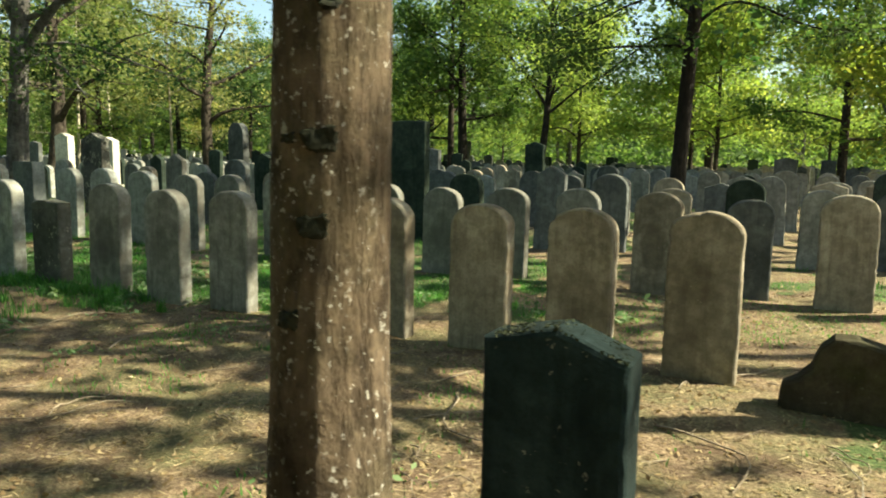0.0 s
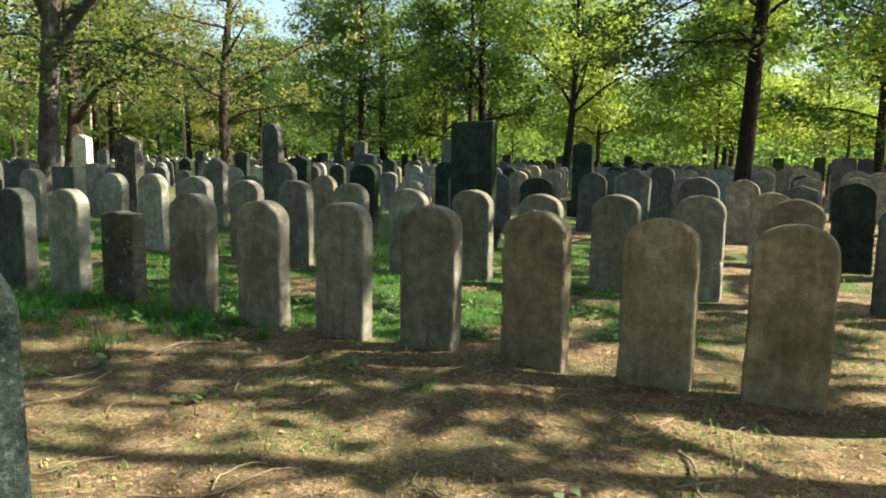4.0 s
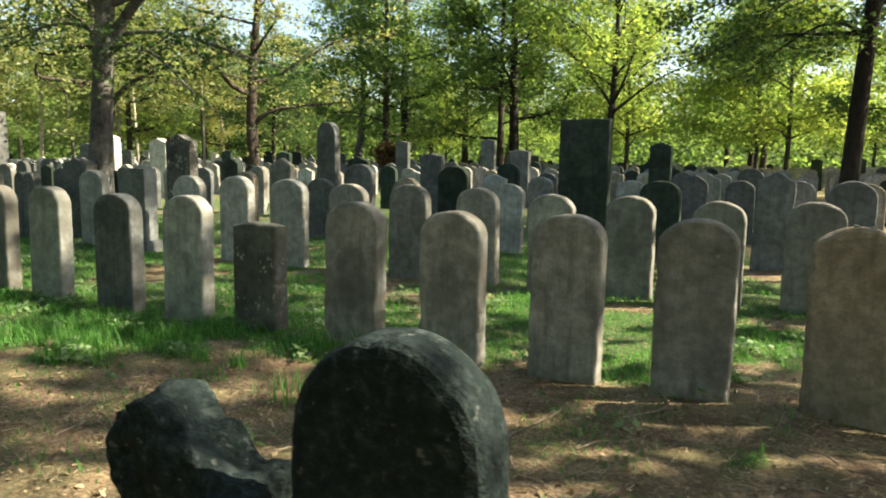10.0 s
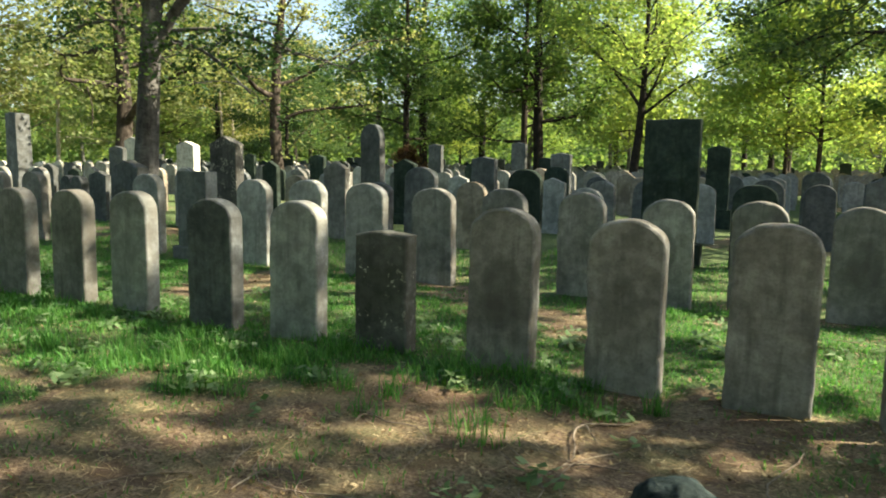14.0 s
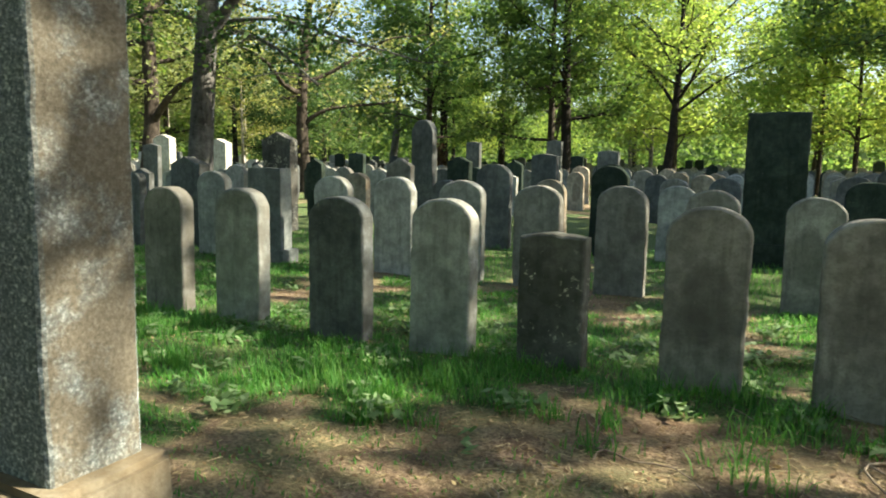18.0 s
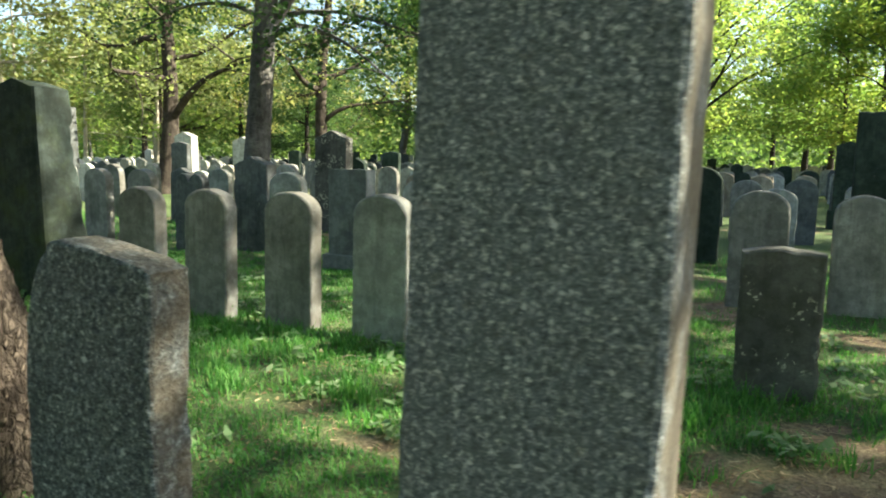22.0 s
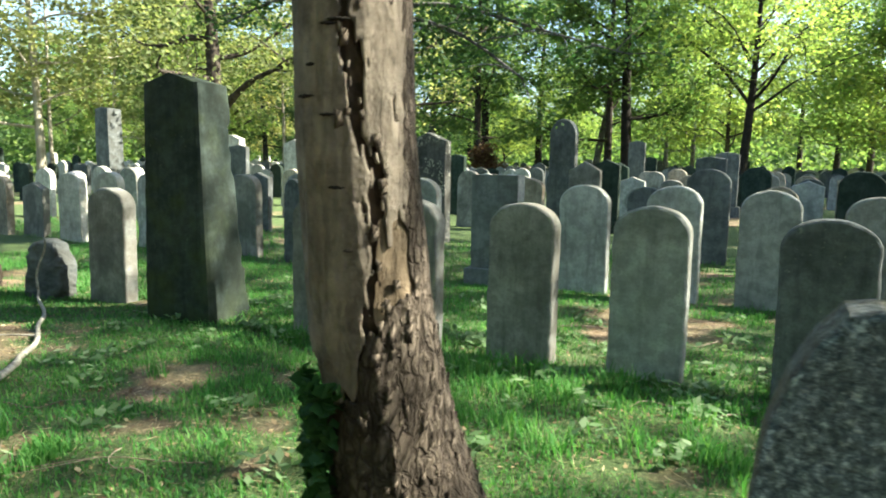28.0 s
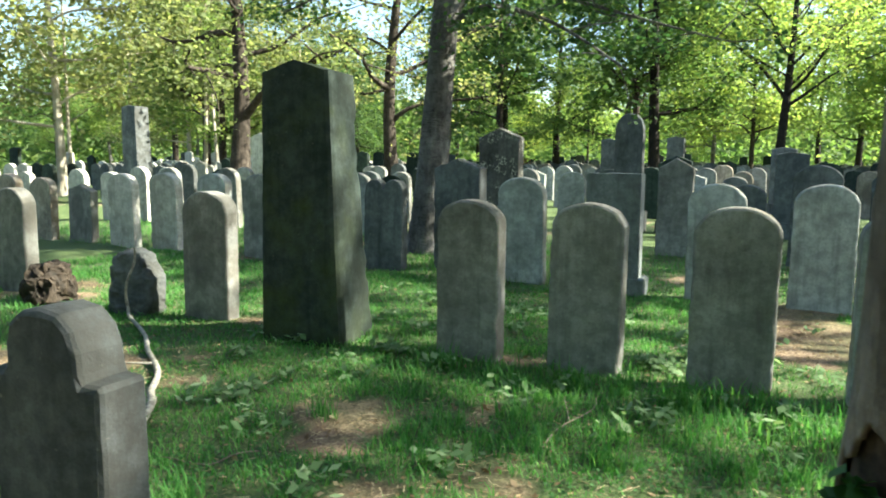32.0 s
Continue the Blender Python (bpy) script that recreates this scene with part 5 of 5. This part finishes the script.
SKIN = {}
shell = lambda name, mat, k, ridge, seed: near_trunk(name, LEAN, [g * k for g in GIRTH], mat, seed, ridge, sides=190 if name == "bark" else 110, rows=330 if name == "bark" else 200, flare=0.22)
part("heartwood", shell("heartwood", CORE, 0.88, 0.012, 9.0), near_b, label="brown heartwood, darkened as painted shade inside the split")
part("bare_wood", girdle(shell("bare_wood", BARE, 0.955, 0.007, 9.0), bare_wood), near_b, label="pale bare wood where the bark has gone")
for pname, mat, rule, k, ridge, label in [("bark", BARK_PEEL, smooth_bark, 1.0, 0.007, "smooth tan bark with a ragged edge"), ("rough_bark", BARK_RAW, rough_bark, 1.0, 0.013, "rough brown flaking bark")]:
    piece = SKIN[pname] = part(pname, girdle(shell(pname, mat, k, ridge, 9.0), rule), near_b, label=label)
    thick = piece.modifiers.new("thickness", "SOLIDIFY")
    thick.thickness, thick.offset = 0.014, -1.0
up, upf = tube(smooth_line((-0.04, -0.37, 2.55), (0.3, -0.5, 6.0), 12, 0.05, np.random.default_rng(3)), np.linspace(0.158, 0.09, 12), 20, 0.02, 3)
part("upper_trunk", mesh_from("upper_trunk", up, upf, BARK_PEEL, True), near_b)
# flakes of bark lift along the split and all over the rough foot
rng = np.random.default_rng(77)
ff = np.array([[0, 1, 2, 3], [7, 6, 5, 4], [0, 4, 5, 1], [1, 5, 6, 2], [2, 6, 7, 3], [3, 7, 4, 0]])
hide = SKIN["rough_bark"].data
grown = [v for v in hide.vertices if 0.04 < v.co.z < 1.15]
for k in range(170):
    if k < 26:
        z = rng.uniform(0.95, 2.3)
        a = radians(split_at(z) + rng.choice([-1, 1]) * rng.uniform(3, 15))
        cx, cy, rr = (np.interp(z, LZ, col) for col in ([p[0] for p in LEAN], [p[1] for p in LEAN], GIRTH))
        at, face = (cx + math.cos(a) * rr, cy + math.sin(a) * rr, z), math.degrees(a)
        w, h, lift = rng.uniform(0.005, 0.014), rng.uniform(0.008, 0.026), rng.uniform(0.004, 0.014)
    else:
        spot = grown[rng.integers(len(grown))]
        at, face = tuple(spot.co + spot.normal * 0.001), math.degrees(math.atan2(spot.normal.y, spot.normal.x))
        w, h, lift = rng.uniform(0.006, 0.015), rng.uniform(0.014, 0.042), rng.uniform(0.001, 0.005)
    fv = np.array([(-w, 0.0, -h), (w, 0.0, -h * 0.7), (w * 0.8, -lift, h * 0.8), (-w * 0.7, -lift * 0.6, h), (-w, 0.005, -h), (w, 0.005, -h * 0.7), (w * 0.8, -lift + 0.005, h * 0.8), (-w * 0.7, -lift * 0.6 + 0.005, h)])
    part("bark_flake", mesh_from("bark_flake", fv, ff, BARK_RAW), SKIN["bark" if k < 26 else "rough_bark"], pose(*at, rng.uniform(-6, 6), rng.uniform(-9, 9) + (180 if k % 3 == 0 else 0), face + 90 + rng.uniform(-8, 8)))
# short scars across the smooth bark
for a, z, w in [(-80, 1.80, 0.05), (-108, 1.62, 0.07), (-84, 1.57, 0.045), (-78, 1.38, 0.05), (-70, 1.81, 0.06), (-100, 1.70, 0.03), (-72, 1.21, 0.03)]:
    cx, cy, rr = (np.interp(z, LZ, col) for col in ([p[0] for p in LEAN], [p[1] for p in LEAN], GIRTH))
    bend = [radians(a) + (i - 4) / 4 * w / 2 / rr for i in range(9)]
    line = np.array([(cx + math.cos(b) * (rr + 0.002), cy + math.sin(b) * (rr + 0.002), z + 0.0012 * math.sin(2.3 * i + a)) for i, b in enumerate(bend)])
    v, f = tube(line, 0.0008 + 0.0042 * np.sin(np.linspace(0.1, 3.04, 9)), 6, 0.2, int(-a))
    part("bark_scar", mesh_from("bark_scar", v, f, BARK_DARK, True), SKIN["bark"])
crown_me = tree_meshes(81, 10, 0.10, 4.6, 4.2, 2600, 0.17, BARK_BROWN, LEAF, bole=False, clump=0.4)
for o in (near_a, near_b):
    part("limbs", crown_me[0], o, pose(0, 0, 0) @ Matrix.Translation((0.1, 0, 0)) if o is near_a else pose(0.2, -0.4, 0))
    part("crown", crown_me[1], o, pose(0.1, 0, 0) if o is near_a else pose(0.2, -0.4, 0, 0, 0, 140))


# ---- grass, litter, weeds, twigs ----
def blades(n, xr, yr, height, seed, cover=0.5):
    """Grass blades where the turf grows."""
    rng = np.random.default_rng(seed)
    x, y = rng.uniform(*xr, n), rng.uniform(*yr, n)
    tuft = 0.5 * vnoise(x, y, 1.6, 14) + 0.5 * vnoise(x, y, 5.5, 16)
    keep = turf(x, y) * (0.05 + 1.5 * tuft) > rng.uniform(cover * 0.5, cover * 2.0, n)
    return strips(x[keep], y[keep], height, rng)


def sprigs(n, xr, yr, height, seed):
    """Thin sprigs of grass in the litter."""
    rng = np.random.default_rng(seed)
    x, y = rng.uniform(*xr, n), rng.uniform(*yr, n)
    keep = vnoise(x, y, 1.1, 51) + 0.6 * vnoise(x, y, 5.0, 52) > rng.uniform(0.85, 1.25, n)
    return strips(x[keep], y[keep], height, rng)


def strips(x, y, height, rng):
    """Bent, tapering blades at the given places."""
    n = len(x)
    h = height * rng.uniform(0.45, 1.3, n) * (0.25 + 0.8 * vnoise(x, y, 1.2, 15) + 0.8 * vnoise(x, y, 6.5, 19))
    a, b = rng.uniform(0, 2 * np.pi, n), rng.uniform(0.15, 0.9, n)
    w = rng.uniform(0.0025, 0.0055, n)
    z = rough_height(x, y) - 0.005
    out, side = np.stack([np.cos(a), np.sin(a)], 1), np.stack([-np.sin(a), np.cos(a)], 1)
    rows = []
    for f, wf in ((0.0, 1.0), (0.55, 0.8), (1.0, 0.12)):
        c = np.stack([x, y], 1) + out * (b * h * f * f)[:, None]
        zz = z + h * f * (1 - 0.25 * b * f)
        for s in (-1, 1):
            rows.append(np.concatenate([c + side * (s * w * wf)[:, None], zz[:, None]], 1))
    v = np.stack(rows, 1).reshape(-1, 3)
    o = (np.arange(n) * 6)[:, None]
    return v, np.concatenate([o + [0, 1, 3, 2], o + [2, 3, 5, 4]])


def tufts(n, seed):
    """Longer grass in loose tufts along the foot of the first row."""
    rng = np.random.default_rng(seed)
    cx = rng.uniform(-12.5, -4.4, n)
    cy = rng.uniform(-1.5, -0.06, n)
    keep = rng.random(n) < 0.25 + 0.75 * turf(cx, cy)
    cx, cy = cx[keep], cy[keep]
    m = 46
    spread = np.repeat(rng.uniform(0.03, 0.13, len(cx)), m)
    x = np.repeat(cx, m) + rng.normal(0, 1, len(cx) * m) * spread
    y = np.repeat(cy, m) + rng.normal(0, 1, len(cx) * m) * spread * 0.7
    out = y < -0.03
    return strips(x[out], y[out], 0.125, rng)


gv, gfc = joined([blades(240000, (-19, -1.0), (-4.2, 3.0), 0.050, 1, 0.45), blades(45000, (-24, 2), (3.0, 7.0), 0.075, 2, 0.5), blades(9000, (-12, -4), (-1.6, 0.2), 0.11, 3, 0.75), blades(3000, (-12.4, -11.8), (-3.0, -2.55), 0.12, 4, 0.3), blades(11000, (-19, -8), (-6.5, -4.2), 0.075, 6, 0.5), sprigs(34000, (-8, 2.6), (-4.4, 3.0), 0.045, 5), tufts(150, 7)])
thing("grass", mesh_from("grass", gv, gfc, GRASS), Matrix(), "patchy green grass between the gravestones", "grass", kind="stuff")

rng = np.random.default_rng(31)
x, y = rng.uniform(-18, 3, 52000), rng.uniform(-4.4, 6.5, 52000)
keep = rng.random(52000) > turf(x, y) * 0.6
c = np.stack([x, y, rough_height(x, y) + 0.006], 1)[keep]
lv, lf = leaf_quads(c, 0.018, rng, 0.93, 1.9)
thing("leaf_litter", mesh_from("leaf_litter", lv, lf, LITTER), Matrix(), "dry brown leaves and needles on the ground", "leaf litter", kind="stuff")

# clover and small herbs close to the ground
n = 95000
x, y = rng.uniform(-18, -1.5, n), rng.uniform(-4.0, 3.5, n)
keep = turf(x, y) * (0.3 + 1.0 * vnoise(x, y, 2.6, 61)) > rng.uniform(0.25, 1.0, n)
x, y = x[keep], y[keep]
c = np.stack([x, y, rough_height(x, y) + rng.uniform(0.008, 0.04, len(x))], 1)
lv, lf = leaf_quads(c, 0.017, rng, 0.8, 1.25)
thing("clover", mesh_from("clover", lv, lf, CLOVER), Matrix(), "low clover and small herbs among the grass", "clover", kind="stuff")

# larger fallen leaves and bark scraps, curled
n = 5200
x, y = rng.uniform(-15, 3, n), rng.uniform(-4.2, 2.6, n)
keep = (rng.random(n) > turf(x, y) * 0.75) & (vnoise(x, y, 1.4, 63) > rng.uniform(0.15, 0.75, n))
x, y = x[keep], y[keep]
c = np.stack([x, y, rough_height(x, y) + 0.014], 1)
lv, lf = leaf_quads(c, 0.025, rng, 0.72, 1.6)
thing("fallen_leaves", mesh_from("fallen_leaves", lv, lf, DEADLEAF), Matrix(), "pale and brown fallen leaves on the litter", "leaf litter", kind="stuff")

# pale weeds in small tufts
cs = []
for _ in range(330):
    px, py = rng.uniform(-14, 0.5), rng.uniform(-3.0, 2.4)
    if turf(np.array([px]), np.array([py]))[0] < 0.2 and rng.random() < 0.88:
        continue
    m = rng.integers(8, 30)
    q = rng.normal(0, 0.07, (m, 2)) + (px, py)
    cs.append(np.column_stack([q, rough_height(q[:, 0], q[:, 1]) + rng.uniform(0.02, 0.09, m)]))
lv, lf = leaf_quads(np.concatenate(cs), 0.042, rng, 0.8, 1.8)
thing("weeds", mesh_from("weeds", lv, lf, HERB), Matrix(), "small pale green weeds in tufts", "weeds", kind="stuff")

# twigs on the litter, some forked
for k in range(152):
    px, py = (rng.uniform(0.4, 1.9), rng.uniform(-2.9, -1.5)) if k >= 130 else (rng.uniform(-6.5, 1.8), rng.uniform(-2.6, 0.4)) if k < 85 else (rng.uniform(-13, 1.5), rng.uniform(-2.8, 2.6))
    a, l = rng.uniform(0, 6.3), rng.uniform(0.12, 0.55) if k % 4 else rng.uniform(0.6, 1.2)
    wig = lambda s, k=k: 0.35 * math.sin(2.2 * s + k) + 0.15 * math.sin(7 * s + 2 * k)
    q = np.array([[px + math.cos(a + wig(s)) * l * s, py + math.sin(a + wig(s)) * l * s, 0] for s in np.linspace(0, 1, 10)])
    q[:, 2] = rough_height(q[:, 0], q[:, 1]) + 0.008 + 0.02 * np.abs(np.sin(np.linspace(0, 3, 10) * (1 + k % 3)))
    r = rng.uniform(0.0025, 0.0065) * (1.3 if l > 0.6 else 1.0)
    pieces = [tube(q, np.linspace(r, r * 0.4, 10), 5)]
    if k % 3 == 0:
        m = rng.integers(3, 7)
        side = q[m] + np.outer(np.linspace(0, 1, 5), [math.cos(a + 0.8) * l * 0.35, math.sin(a + 0.8) * l * 0.35, 0.02])
        pieces.append(tube(side, np.linspace(r * 0.7, r * 0.25, 5), 5))
    v, f = joined(pieces)
    thing("twig", mesh_from("twig", v, f, TWIG if k < 130 else STICK, True), Matrix(), "pale dry stalk lying on the litter" if k >= 130 else "thin dead twig lying on the litter" if k % 3 else "forked dead twig lying on the litter", "twig", "twigs")

# long bleached branch leaning on the broken stub
q = np.array([(-15.40, -0.22, 0.64), (-15.43, -0.26, 0.38), (-15.47, -0.30, 0.12), (-15.36, -0.32, 0.04), (-14.7, -0.75, 0.045), (-14.11, -1.18, 0.035), (-13.68, -1.55, 0.03), (-13.44, -1.80, 0.03), (-13.10, -2.22, 0.03), (-12.77, -2.52, 0.03)])
s = np.linspace(0, 9, 60)
q = np.stack([np.interp(s, np.arange(10), q[:, c]) for c in range(3)], 1)
for _ in range(3):
    q[1:-1] = (q[:-2] + 2 * q[1:-1] + q[2:]) / 4
q[:, :2] += 0.012 * np.sin(s * 3.7)[:, None]
q[10:, 2] += rough_height(q[10:, 0], q[10:, 1])
v, f = tube(q, np.linspace(0.010, 0.027, 60), 9, 0.07, 3)
fork = q[34] + np.outer(np.linspace(0, 1, 8), [-0.35, -0.28, 0.03])
v, f = joined([(v, f), tube(fork, np.linspace(0.010, 0.004, 8), 9)])
thing("branch", mesh_from("branch", v, f, STICK, True), Matrix(), "long bleached bare branch leaning on a broken stone", "branch")

# ivy at the foot of the leaning tree
n = 900
z = rng.uniform(0, 1, n) ** 1.2 * 0.82
a = np.radians(rng.uniform(-165, -98, n) + 10 * np.sin(z * 9))
r = np.interp(z, LZ, GIRTH) + 0.05 * np.exp(-z / 0.12) + rng.uniform(0.0, 0.045, n)
c = np.stack([-9.85 + np.interp(z, LZ, [p[0] for p in LEAN]) + np.cos(a) * r, -2.64 + np.interp(z, LZ, [p[1] for p in LEAN]) + np.sin(a) * r, z], 1)
lv, lf = leaf_quads(c, 0.042, rng, 0.2, 1.2)
thing("ivy", mesh_from("ivy", lv, lf, IVY), Matrix(), "dark green ivy climbing a tree foot", "ivy", kind="stuff")

# dry straw and needles, strewn in drifts
n = 62000
x, y = rng.uniform(-16, 3, n), rng.uniform(-4.3, 3.0, n)
keep = (rng.random(n) > turf(x, y) * 0.92) & (vnoise(x, y, 2.1, 33) + 0.5 * vnoise(x, y, 6.0, 34) > rng.uniform(0.3, 1.1, n))
x, y = x[keep], y[keep]
n = len(x)
a, l, w = rng.uniform(0, 2 * np.pi, n), rng.uniform(0.02, 0.085, n), rng.uniform(0.0009, 0.0022, n)
rows = []
for f, s in ((-0.5, -1), (-0.5, 1), (0.5, 1), (0.5, -1)):
    px, py = x + np.cos(a) * l * f - np.sin(a) * w * s, y + np.sin(a) * l * f + np.cos(a) * w * s
    rows.append(np.stack([px, py, rough_height(px, py) + 0.009 + 0.008 * (f > 0) * rng.random(n)], 1))
thing("straw", mesh_from("straw", np.stack(rows, 1).reshape(-1, 3), np.arange(4 * n).reshape(-1, 4), STRAW), Matrix(), "strewn dry straw and needles on the ground", "straw", kind="stuff")
